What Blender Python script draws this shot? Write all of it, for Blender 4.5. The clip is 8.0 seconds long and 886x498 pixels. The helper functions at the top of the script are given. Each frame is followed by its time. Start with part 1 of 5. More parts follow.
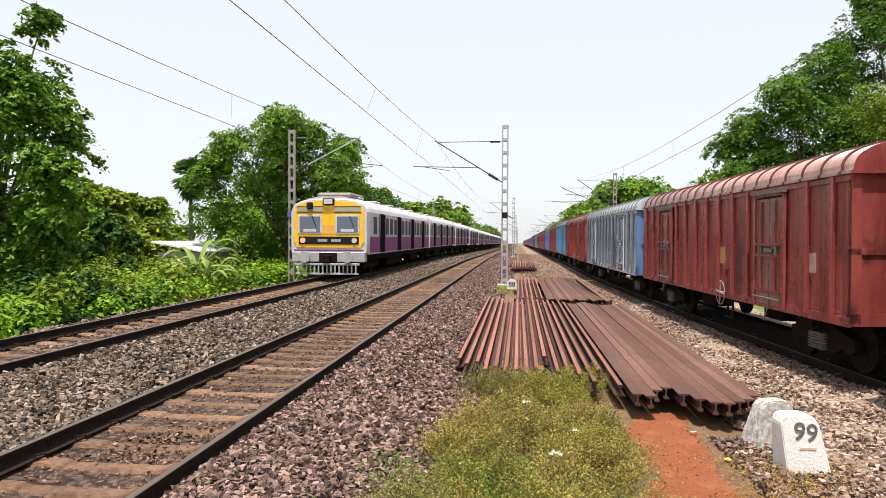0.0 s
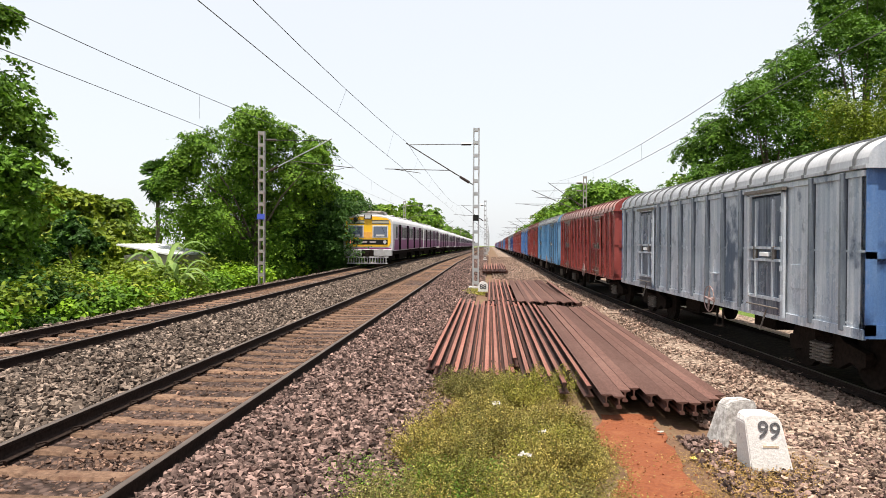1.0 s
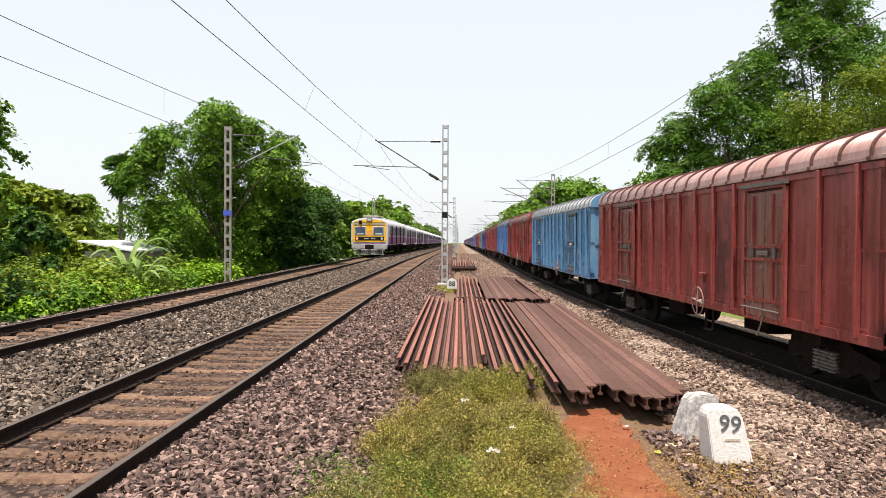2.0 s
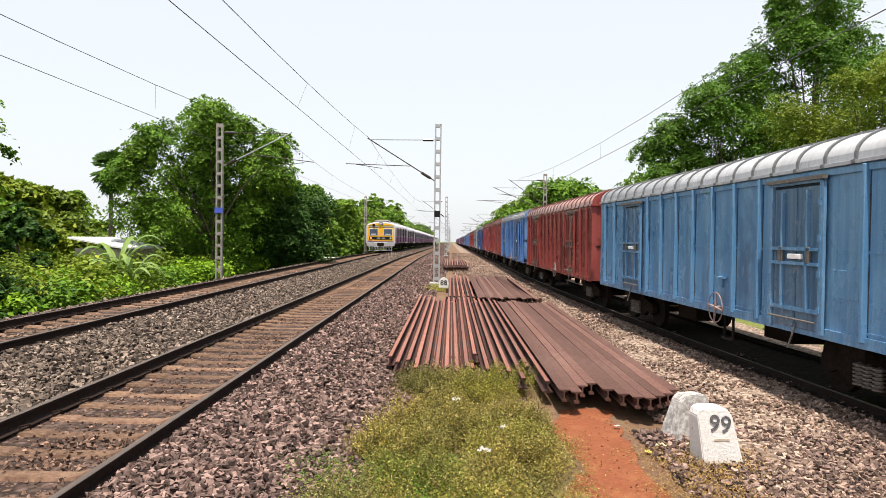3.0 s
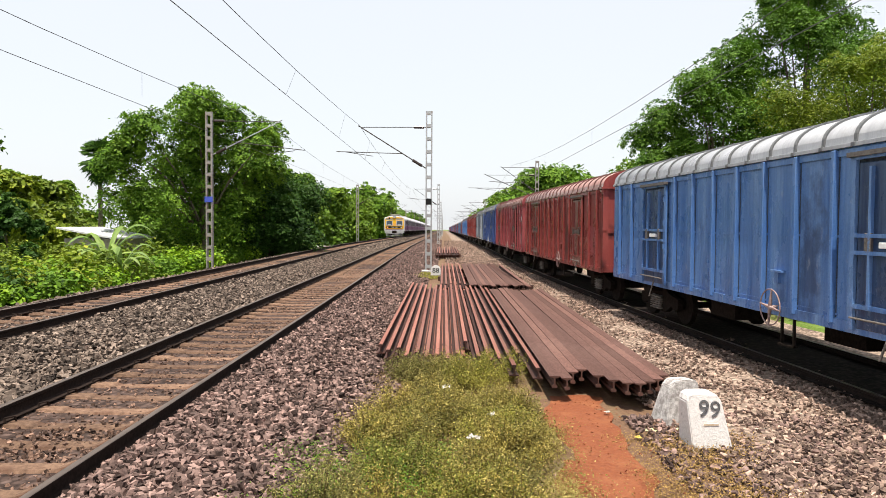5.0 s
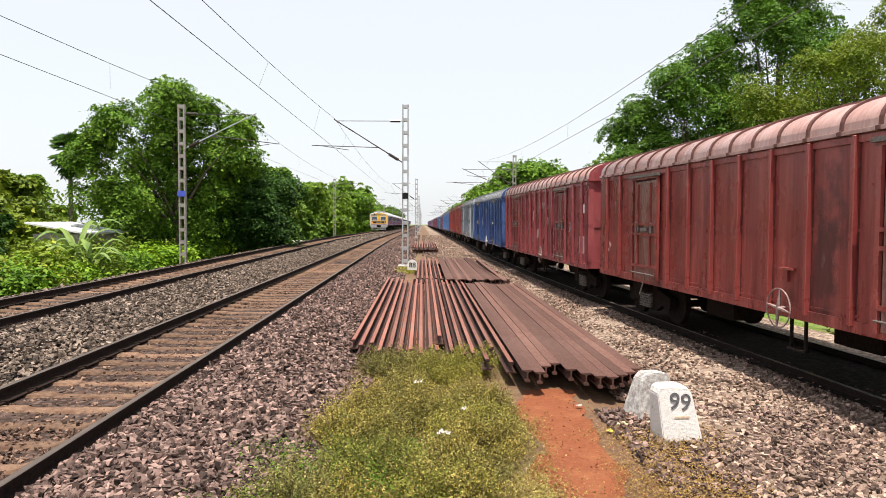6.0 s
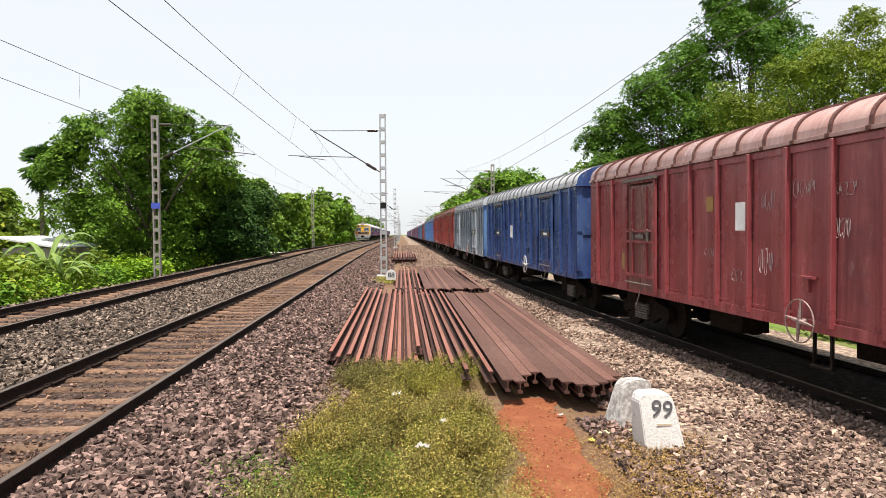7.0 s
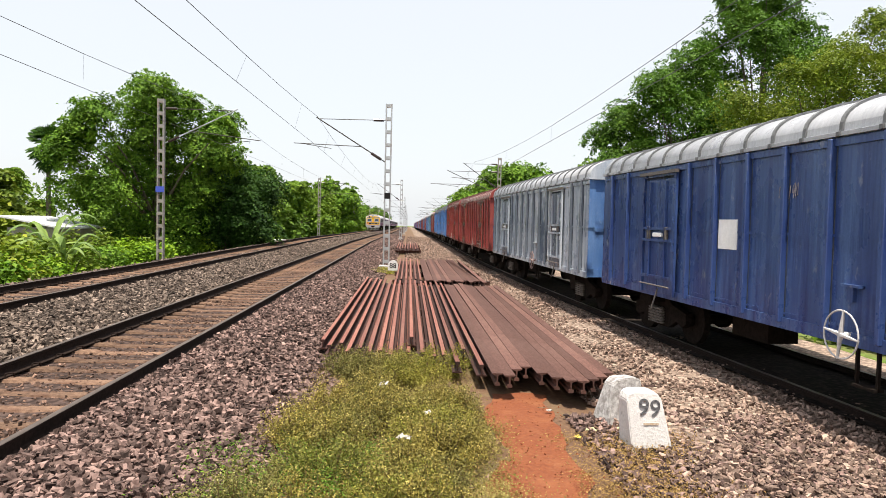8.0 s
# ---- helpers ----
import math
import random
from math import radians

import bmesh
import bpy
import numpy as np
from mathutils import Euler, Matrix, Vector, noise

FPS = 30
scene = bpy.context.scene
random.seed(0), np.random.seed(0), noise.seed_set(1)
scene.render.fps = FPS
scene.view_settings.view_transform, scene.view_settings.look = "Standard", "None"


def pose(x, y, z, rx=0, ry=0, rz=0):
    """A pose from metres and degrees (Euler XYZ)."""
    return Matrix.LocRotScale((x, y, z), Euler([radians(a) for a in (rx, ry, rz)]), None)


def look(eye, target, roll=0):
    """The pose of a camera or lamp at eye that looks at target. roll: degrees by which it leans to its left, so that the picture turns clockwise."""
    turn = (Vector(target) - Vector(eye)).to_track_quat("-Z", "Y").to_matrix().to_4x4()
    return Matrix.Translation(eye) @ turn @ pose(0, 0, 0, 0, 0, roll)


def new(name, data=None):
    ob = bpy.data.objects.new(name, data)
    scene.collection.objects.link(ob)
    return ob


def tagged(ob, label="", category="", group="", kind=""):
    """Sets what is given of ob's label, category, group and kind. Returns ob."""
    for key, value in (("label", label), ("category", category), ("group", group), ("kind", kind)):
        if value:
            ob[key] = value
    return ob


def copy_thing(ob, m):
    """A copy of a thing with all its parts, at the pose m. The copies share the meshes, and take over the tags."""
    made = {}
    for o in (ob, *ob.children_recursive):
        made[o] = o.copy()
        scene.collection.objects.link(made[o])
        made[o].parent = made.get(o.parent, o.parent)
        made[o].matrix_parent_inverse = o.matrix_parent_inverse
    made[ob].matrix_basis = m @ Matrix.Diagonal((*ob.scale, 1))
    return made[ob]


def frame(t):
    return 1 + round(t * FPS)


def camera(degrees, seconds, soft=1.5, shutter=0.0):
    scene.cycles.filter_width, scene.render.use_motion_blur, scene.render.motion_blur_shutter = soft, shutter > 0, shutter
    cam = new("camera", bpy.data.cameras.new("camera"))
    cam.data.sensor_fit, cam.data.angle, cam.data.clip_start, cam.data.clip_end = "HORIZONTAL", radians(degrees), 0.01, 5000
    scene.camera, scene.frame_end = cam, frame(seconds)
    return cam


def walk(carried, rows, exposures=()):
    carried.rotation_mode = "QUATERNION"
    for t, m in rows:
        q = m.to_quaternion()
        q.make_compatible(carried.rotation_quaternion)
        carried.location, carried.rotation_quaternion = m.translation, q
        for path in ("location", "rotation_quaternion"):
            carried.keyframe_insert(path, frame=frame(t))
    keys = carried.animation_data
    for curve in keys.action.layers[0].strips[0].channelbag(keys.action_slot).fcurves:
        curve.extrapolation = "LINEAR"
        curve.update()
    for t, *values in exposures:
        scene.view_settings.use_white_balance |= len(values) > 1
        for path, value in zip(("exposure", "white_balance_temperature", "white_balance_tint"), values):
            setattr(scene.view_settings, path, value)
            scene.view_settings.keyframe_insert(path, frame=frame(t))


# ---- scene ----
cam = camera(66.3, 8.0, soft=0.75)
walk(cam, [
    (0, pose(-0.111, -0.084, 2.001, 88.989, -0.276, 6.382)),
    (0.5, pose(-0.108, -0.080, 1.997, 89.114, -0.399, 5.806)),
    (1, pose(-0.087, -0.080, 1.996, 89.222, -0.265, 4.005)),
    (1.5, pose(-0.084, -0.094, 2.003, 89.040, -0.153, 2.345)),
    (3, pose(-0.089, -0.084, 2.000, 88.900, -0.754, 0.715)),
    (3.5, pose(-0.075, -0.055, 1.991, 88.535, -0.715, 0.864)),
    (4, pose(-0.058, -0.036, 1.986, 88.185, -0.535, 0.478)),
    (5.5, pose(-0.000, -0.001, 1.990, 87.681, -0.333, -0.270)),
    (6, pose(0.055, 0.070, 1.973, 87.446, -0.301, -1.707)),
    (6.5, pose(0.061, 0.161, 1.948, 87.647, -0.157, -3.881)),
    (7, pose(0.090, 0.218, 1.949, 88.268, 0.352, -3.467)),
    (7.5, pose(0.134, 0.268, 1.922, 87.692, -0.292, -3.400)),
    (8, pose(0.284, 0.304, 1.923, 87.637, -1.349, -2.849)),
])

# ---- light: high hazy sun ----
SUN_TO = Vector((-0.025, -0.25, 0.967)).normalized()
world = bpy.data.worlds.new("sky_world")
scene.world = world
world.use_nodes = True
wn = world.node_tree.nodes
sky = wn.new("ShaderNodeTexSky")
sky.sky_type = "NISHITA"
sky.sun_disc = False
sky.sun_elevation = math.asin(SUN_TO.z)
sky.sun_rotation = math.atan2(SUN_TO.x, SUN_TO.y)
sky.dust_density = 2.5
sky.air_density = 1.0
sky.ozone_density = 2.0
wn["Background"].inputs["Strength"].default_value = 0.15
haze = wn.new("ShaderNodeMix")   # thin white haze over the blue sky
haze.data_type = "RGBA"
haze.inputs[0].default_value = 0.82
haze.inputs[7].default_value = (4.0, 4.08, 4.18, 1)
world.node_tree.links.new(sky.outputs[0], haze.inputs[6])
world.node_tree.links.new(haze.outputs[2], wn["Background"].inputs["Color"])
sun_data = bpy.data.lights.new("sun", "SUN")
sun_data.energy = 5.0
sun_data.angle = radians(0.5)
sun_data.color = (1.0, 0.92, 0.8)
sun_ob = new("sun", sun_data)
sun_ob.matrix_world = look(SUN_TO * 50, (0, 0, 0))
scene.view_settings.exposure = 0.72


# ---- materials ----
def nodes_of(name):
    m = bpy.data.materials.new(name)
    m.use_nodes = True
    nt = m.node_tree
    return m, nt, nt.nodes["Principled BSDF"]


def noise_node(nt, scale, detail=4.0, stretch=(1, 1, 1), coords="Object"):
    tc = nt.nodes.new("ShaderNodeTexCoord")
    mp = nt.nodes.new("ShaderNodeMapping")
    mp.inputs["Scale"].default_value = stretch
    nt.links.new(tc.outputs[coords], mp.inputs["Vector"])
    n = nt.nodes.new("ShaderNodeTexNoise")
    n.inputs["Scale"].default_value = scale
    n.inputs["Detail"].default_value = detail
    n.inputs["Roughness"].default_value = 0.65
    nt.links.new(mp.outputs[0], n.inputs["Vector"])
    return n


def ramp(nt, src, stops):
    r = nt.nodes.new("ShaderNodeValToRGB")
    while len(r.color_ramp.elements) < len(stops):
        r.color_ramp.elements.new(0.5)
    for e, (p, c) in zip(r.color_ramp.elements, stops):
        e.position = p
        e.color = (*c, 1) if len(c) == 3 else c
    nt.links.new(src, r.inputs[0])
    return r


def mixed(nt, fac, a, b, mode="MIX"):
    m = nt.nodes.new("ShaderNodeMix")
    m.data_type = "RGBA"
    m.blend_type = mode
    for sock, v in ((m.inputs[0], fac), (m.inputs[6], a), (m.inputs[7], b)):
        if isinstance(v, (int, float)):
            sock.default_value = v
        elif isinstance(v, tuple):
            sock.default_value = (*v, 1)
        else:
            nt.links.new(v, sock)
    return m.outputs[2]


def bumped(nt, bsdf, src, strength, distance=0.02):
    b = nt.nodes.new("ShaderNodeBump")
    b.inputs["Strength"].default_value = strength
    b.inputs["Distance"].default_value = distance
    nt.links.new(src, b.inputs["Height"])
    nt.links.new(b.outputs[0], bsdf.inputs["Normal"])


def surface(name, c1, c2, fine=20.0, rough=0.7, metal=0.0, bump=0.25, stain=None, coarse=1.2, low=0.5, high=0.72, stretch=(1, 1, 1), per=None, vary=0.0, spec=0.5):
    """Two-scale surface: fine grain from c1 to c2, large stains of a third colour; per: 'object' or 'island' brightness change."""
    m, nt, b = nodes_of(name)
    f = noise_node(nt, fine, 5, stretch)
    col = ramp(nt, f.outputs[0], [(0.32, c1), (0.68, c2)]).outputs[0]
    if stain:
        g = noise_node(nt, coarse, 6, stretch)
        k = ramp(nt, g.outputs[0], [(low, (0, 0, 0)), (high, (1, 1, 1))])
        col = mixed(nt, k.outputs[0], col, stain)
    if per:
        src = nt.nodes.new("ShaderNodeObjectInfo" if per == "object" else "ShaderNodeNewGeometry")
        out = src.outputs["Random"] if per == "object" else src.outputs["Random Per Island"]
        v = ramp(nt, out, [(0.0, (1 - vary,) * 3), (0.7, (1 + vary * 0.25,) * 3), (1.0, (1 + vary * 1.4,) * 3)])
        col = mixed(nt, 1.0, col, v.outputs[0], "MULTIPLY")
    nt.links.new(col, b.inputs["Base Color"])
    b.inputs["Roughness"].default_value = rough
    b.inputs["Metallic"].default_value = metal
    b.inputs["Specular IOR Level"].default_value = spec
    if bump:
        bumped(nt, b, f.outputs[0], bump, 0.5 / fine)
    return m


def leaf_material(name, dark, light, yellow):
    m, nt, b = nodes_of(name)
    g = nt.nodes.new("ShaderNodeNewGeometry")
    o = nt.nodes.new("ShaderNodeObjectInfo")
    col = ramp(nt, g.outputs["Random Per Island"], [(0.0, dark), (0.5, light), (0.8, light), (1.0, yellow)]).outputs[0]
    n = noise_node(nt, 0.45, 3)
    col = mixed(nt, ramp(nt, n.outputs[0], [(0.4, (0, 0, 0)), (0.7, (0.6, 0.6, 0.6))]).outputs[0], col, yellow)
    v = ramp(nt, o.outputs["Random"], [(0.0, (0.75, 0.8, 0.8)), (1.0, (1.2, 1.12, 0.9))])
    col = mixed(nt, 1.0, col, v.outputs[0], "MULTIPLY")
    nt.links.new(col, b.inputs["Base Color"])
    b.inputs["Roughness"].default_value = 0.55
    b.inputs["Specular IOR Level"].default_value = 0.2
    tr = nt.nodes.new("ShaderNodeBsdfTranslucent")
    nt.links.new(col, tr.inputs["Color"])
    mx = nt.nodes.new("ShaderNodeMixShader")
    mx.inputs[0].default_value = 0.25
    nt.links.new(b.outputs[0], mx.inputs[1])
    nt.links.new(tr.outputs[0], mx.inputs[2])
    nt.links.new(mx.outputs[0], nt.nodes["Material Output"].inputs["Surface"])
    return m


def wagon_paint(name, base, worn, rust, amount, chalk=0.0):
    """Old wagon paint: vertical streaks of worn colour, rust blotches, random tone per wagon."""
    m, nt, b = nodes_of(name)
    streak = noise_node(nt, 2.2, 6, (1.0, 3.2, 0.14))
    blot = noise_node(nt, 0.8, 8, (1, 1, 0.7))
    fine = noise_node(nt, 34, 4)
    col = mixed(nt, ramp(nt, streak.outputs[0], [(0.36, (0, 0, 0)), (0.72, (1, 1, 1))]).outputs[0], base, worn)
    col = mixed(nt, ramp(nt, blot.outputs[0], [(0.56, (0, 0, 0)), (0.62 + 0.2 * (1 - amount), (amount,) * 3)]).outputs[0], col, rust)
    if chalk:
        flecks = noise_node(nt, 5.0, 8, (1, 1, 0.5))
        col = mixed(nt, ramp(nt, flecks.outputs[0], [(0.6, (0, 0, 0)), (0.75, (chalk,) * 3)]).outputs[0], col, (0.62, 0.62, 0.6))
    col = mixed(nt, ramp(nt, fine.outputs[0], [(0.3, (0.25, 0.25, 0.25)), (0.7, (0, 0, 0))]).outputs[0], col, rust)
    nt.links.new(col, b.inputs["Base Color"])
    gloss = ramp(nt, blot.outputs[0], [(0.35, (0.18, 0.18, 0.18)), (0.65, (0.45, 0.45, 0.45))])
    nt.links.new(gloss.outputs[0], b.inputs["Roughness"])
    b.inputs["Specular IOR Level"].default_value = 0.5
    bumped(nt, b, streak.outputs[0], 0.25, 0.05)
    return m


def plain(name, c, rough=0.5, metal=0.0, emit=0.0, spec=0.5):
    m, nt, b = nodes_of(name)
    b.inputs["Specular IOR Level"].default_value = spec
    b.inputs["Base Color"].default_value = (*c, 1)
    b.inputs["Roughness"].default_value = rough
    b.inputs["Metallic"].default_value = metal
    if emit:
        b.inputs["Emission Color"].default_value = (*c, 1)
        b.inputs["Emission Strength"].default_value = emit
    return m


STONE_A = surface("ballast_brown", (0.062, 0.039, 0.034), (0.225, 0.152, 0.132), 9, 0.9, spec=0.2, bump=0.3, per="island", vary=0.8)
STONE_B = surface("ballast_grey", (0.06, 0.043, 0.035), (0.2, 0.155, 0.125), 9, 0.9, spec=0.2, bump=0.3, per="island", vary=0.8)
STONE_C = surface("ballast_tan", (0.115, 0.074, 0.059), (0.33, 0.238, 0.19), 9, 0.9, spec=0.2, bump=0.3, per="island", vary=0.65)

STONE_D = surface("ballast_dusty_brown", (0.05, 0.029, 0.022), (0.19, 0.118, 0.086), 9, 0.9, spec=0.2, bump=0.3, per="island", vary=0.7)


def gravel_bed(name, c1, c2, dark):
    """Packed broken stone as relief: cells of 5 to 9 cm."""
    m, nt, b = nodes_of(name)
    tc = nt.nodes.new("ShaderNodeTexCoord")
    v = nt.nodes.new("ShaderNodeTexVoronoi")
    v.inputs["Scale"].default_value = 13
    nt.links.new(tc.outputs["Object"], v.inputs["Vector"])
    sep = nt.nodes.new("ShaderNodeSeparateColor")
    nt.links.new(v.outputs["Color"], sep.inputs[0])
    col = ramp(nt, sep.outputs[0], [(0.0, c1), (1.0, c2)]).outputs[0]
    # cell rims go near black: shade between the stones, put into colour
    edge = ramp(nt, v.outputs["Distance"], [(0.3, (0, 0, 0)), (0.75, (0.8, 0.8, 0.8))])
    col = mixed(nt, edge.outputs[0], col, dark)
    big = noise_node(nt, 0.35, 5)
    col = mixed(nt, ramp(nt, big.outputs[0], [(0.4, (0, 0, 0)), (0.75, (0.4, 0.4, 0.4))]).outputs[0], col, c2)
    nt.links.new(col, b.inputs["Base Color"])
    b.inputs["Roughness"].default_value = 0.95
    b.inputs["Specular IOR Level"].default_value = 0.1
    bumped(nt, b, v.outputs["Distance"], -1.0, 0.05)
    return m


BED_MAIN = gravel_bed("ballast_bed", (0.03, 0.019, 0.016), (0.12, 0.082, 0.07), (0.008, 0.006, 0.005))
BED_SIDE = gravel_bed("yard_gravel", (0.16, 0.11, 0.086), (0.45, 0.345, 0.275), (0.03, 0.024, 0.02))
GROUND = surface("grassy_earth", (0.06, 0.11, 0.012), (0.14, 0.21, 0.03), 6, 0.95, bump=0.5, stain=(0.2, 0.13, 0.07), coarse=0.15, low=0.5, high=0.75)
EARTH = surface("brown_earth", (0.09, 0.045, 0.024), (0.16, 0.09, 0.05), 14, 0.95, bump=0.6, stain=(0.16, 0.13, 0.06), coarse=0.8)
DIRT = surface("red_dirt", (0.15, 0.038, 0.012), (0.22, 0.064, 0.02), 18, 0.95, bump=0.9, stain=(0.24, 0.085, 0.032), coarse=2.6)
# Rust with the shade between stacked rails darkened into it
RUST_SHADE = surface("rusty_steel_shade_dark", (0.026, 0.009, 0.007), (0.06, 0.021, 0.014), 30, 0.75, 0.2, bump=0.2, stain=(0.09, 0.04, 0.026), coarse=1.4, stretch=(1, 0.25, 1), per="object", vary=0.3)
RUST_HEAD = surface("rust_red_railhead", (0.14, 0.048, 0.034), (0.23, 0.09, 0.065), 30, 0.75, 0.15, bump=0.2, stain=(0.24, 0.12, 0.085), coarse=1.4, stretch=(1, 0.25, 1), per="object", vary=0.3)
RUST_FLAT = surface("rust_dark", (0.075, 0.036, 0.029), (0.125, 0.066, 0.053), 30, 0.8, 0.0, spec=0.2, bump=0.2, stain=(0.145, 0.083, 0.068), coarse=1.4, stretch=(1, 0.25, 1), per="object", vary=0.25)
RAIL = surface("rail_web", (0.01, 0.007, 0.006), (0.03, 0.019, 0.015), 25, 0.85, 0.0, spec=0.12, bump=0.1)
RAIL_TOP = surface("rail_head_worn", (0.05, 0.037, 0.03), (0.11, 0.085, 0.072), 20, 0.62, 0.2, bump=0.05, stretch=(1, 0.1, 1))
RAIL_DULL = surface("rail_head_dull", (0.12, 0.1, 0.09), (0.22, 0.19, 0.17), 20, 0.45, 0.7, bump=0.05, stretch=(1, 0.1, 1))
SLEEPER = surface("concrete_sleeper", (0.085, 0.05, 0.034), (0.205, 0.128, 0.087), 16, 0.9, spec=0.15, bump=0.3, stain=(0.09, 0.045, 0.03), coarse=2.5, per="object", vary=0.25)
WHITEWASH = surface("whitewashed_concrete", (0.62, 0.6, 0.59), (0.76, 0.74, 0.73), 30, 0.9, bump=0.5, stain=(0.22, 0.2, 0.19), coarse=7, low=0.62, high=0.7)
WHITE_OLD = surface("worn_whitewash", (0.26, 0.25, 0.24), (0.62, 0.6, 0.59), 24, 0.9, bump=0.5, stain=(0.24, 0.22, 0.21), coarse=9, low=0.45, high=0.6)
BLACK = plain("black_paint", (0.01, 0.01, 0.01), 0.7, spec=0.2)
GALV = surface("galvanised_steel", (0.33, 0.34, 0.35), (0.45, 0.46, 0.47), 12, 0.5, 0.4, bump=0.05, stain=(0.26, 0.21, 0.19), coarse=1.5)
GALV_OLD = surface("weathered_steel", (0.22, 0.2, 0.19), (0.34, 0.32, 0.3), 12, 0.6, 0.3, bump=0.05, stain=(0.24, 0.13, 0.08), coarse=1.0)
WIRE = plain("dark_wire", (0.06, 0.055, 0.05), 0.5, 0.6)
INSUL = plain("brown_insulator", (0.03, 0.018, 0.014), 0.25)
SIGN_BLUE = plain("blue_enamel", (0.06, 0.09, 0.45), 0.35)
BARK = surface("bark", (0.075, 0.055, 0.04), (0.16, 0.125, 0.095), 14, 0.95, bump=0.7, stretch=(1, 1, 0.3))
LEAF_MID = leaf_material("leaf_green", (0.024, 0.064, 0.008), (0.095, 0.205, 0.018), (0.18, 0.31, 0.03))
LEAF_FRESH = leaf_material("leaf_fresh_green", (0.03, 0.07, 0.008), (0.11, 0.21, 0.02), (0.2, 0.31, 0.04))
LEAF_DARK = leaf_material("leaf_deep_green", (0.012, 0.038, 0.008), (0.04, 0.1, 0.014), (0.08, 0.165, 0.02))
LEAF_LIME = leaf_material("leaf_bright", (0.025, 0.075, 0.005), (0.13, 0.26, 0.01), (0.29, 0.43, 0.025))
LEAF_OLIVE = leaf_material("leaf_olive", (0.035, 0.07, 0.006), (0.14, 0.21, 0.016), (0.27, 0.31, 0.035))
WEED = leaf_material("weed_yellowgreen", (0.035, 0.036, 0.01), (0.19, 0.17, 0.035), (0.55, 0.47, 0.18))
WEED_GREEN = leaf_material("weed_green", (0.04, 0.055, 0.012), (0.17, 0.175, 0.026), (0.46, 0.43, 0.11))
DRY = leaf_material("dry_grass", (0.1, 0.06, 0.022), (0.26, 0.17, 0.065), (0.42, 0.3, 0.13))


# ---- mesh helpers ----
def part(name, bm, material, parent=None, label="", smooth=False):
    me = bpy.data.meshes.new(name)
    bm.to_mesh(me)
    bm.free()
    me.materials.append(material)
    if smooth:
        me.polygons.foreach_set("use_smooth", [True] * len(me.polygons))
    ob = new(name, me)
    ob.parent = parent
    if label:
        tagged(ob, label)
    return ob


def thing(name, label, category, group="", m=None):
    ob = new(name)
    tagged(ob, label, category, group)
    if m is not None:
        ob.matrix_basis = m
    return ob


def box(bm, x0, x1, y0, y1, z0, z1, bev=0.0):
    r = bmesh.ops.create_cube(bm, size=1.0)
    vs = r["verts"]
    for v in vs:
        v.co = Vector((x0 + (v.co.x + 0.5) * (x1 - x0), y0 + (v.co.y + 0.5) * (y1 - y0), z0 + (v.co.z + 0.5) * (z1 - z0)))
    if bev:
        es = list({e for v in vs for e in v.link_edges})
        bmesh.ops.bevel(bm, geom=es, offset=bev, segments=1, affect="EDGES")
    return bm


def boxes(*rows, bev=0.0):
    bm = bmesh.new()
    for r in rows:
        box(bm, *r, bev=bev)
    return bm


def rod(bm, a, b, r0, r1=None, seg=8):
    a, b = Vector(a), Vector(b)
    d = b - a
    m = Matrix.Translation((a + b) / 2) @ d.to_track_quat("Z", "Y").to_matrix().to_4x4()
    bmesh.ops.create_cone(bm, cap_ends=True, segments=seg, radius1=r0, radius2=r0 if r1 is None else r1, depth=d.length, matrix=m)
    return bm


def rods(*rows, seg=8):
    bm = bmesh.new()
    for a, b, r in rows:
        rod(bm, a, b, r, seg=seg)
    return bm


def prism(profile, y0, y1, bm=None):
    """A closed x-z outline drawn out along y."""
    bm = bm or bmesh.new()
    a = [bm.verts.new((x, y0, z)) for x, z in profile]
    b = [bm.verts.new((x, y1, z)) for x, z in profile]
    n = len(profile)
    for i in range(n):
        bm.faces.new((a[i], a[(i + 1) % n], b[(i + 1) % n], b[i]))
    bm.faces.new(a[::-1])
    bm.faces.new(b)
    bmesh.ops.recalc_face_normals(bm, faces=bm.faces)
    return bm


def wheel_disc(bm, x, y, z, r, w, seg=24):
    """A disc on an axle along x."""
    bmesh.ops.create_cone(bm, cap_ends=True, segments=seg, radius1=r, radius2=r, depth=w, matrix=Matrix.Translation((x, y, z)) @ Matrix.Rotation(math.pi / 2, 4, "Y"))
    return bm


def ring(bm, c, r, t, axis="X", seg=24, tube=6):
    rows = []
    for i in range(seg):
        a = 2 * math.pi * i / seg
        row = []
        for j in range(tube):
            b = 2 * math.pi * j / tube
            p = Vector((t * math.sin(b), (r + t * math.cos(b)) * math.cos(a), (r + t * math.cos(b)) * math.sin(a)))
            row.append(bm.verts.new(p + Vector(c)))
        rows.append(row)
    for i in range(seg):
        for j in range(tube):
            bm.faces.new((rows[i][j], rows[(i + 1) % seg][j], rows[(i + 1) % seg][(j + 1) % tube], rows[i][(j + 1) % tube]))
    return bm


def tube(bm, pts, r, seg=5):
    """One round tube through points that run mainly along y."""
    rows = [[bm.verts.new((x + r * math.cos(2 * math.pi * j / seg), y, z + r * math.sin(2 * math.pi * j / seg))) for j in range(seg)] for x, y, z in pts]
    for a, b in zip(rows, rows[1:]):
        for j in range(seg):
            bm.faces.new((a[j], a[(j + 1) % seg], b[(j + 1) % seg], b[j]))
    return bm


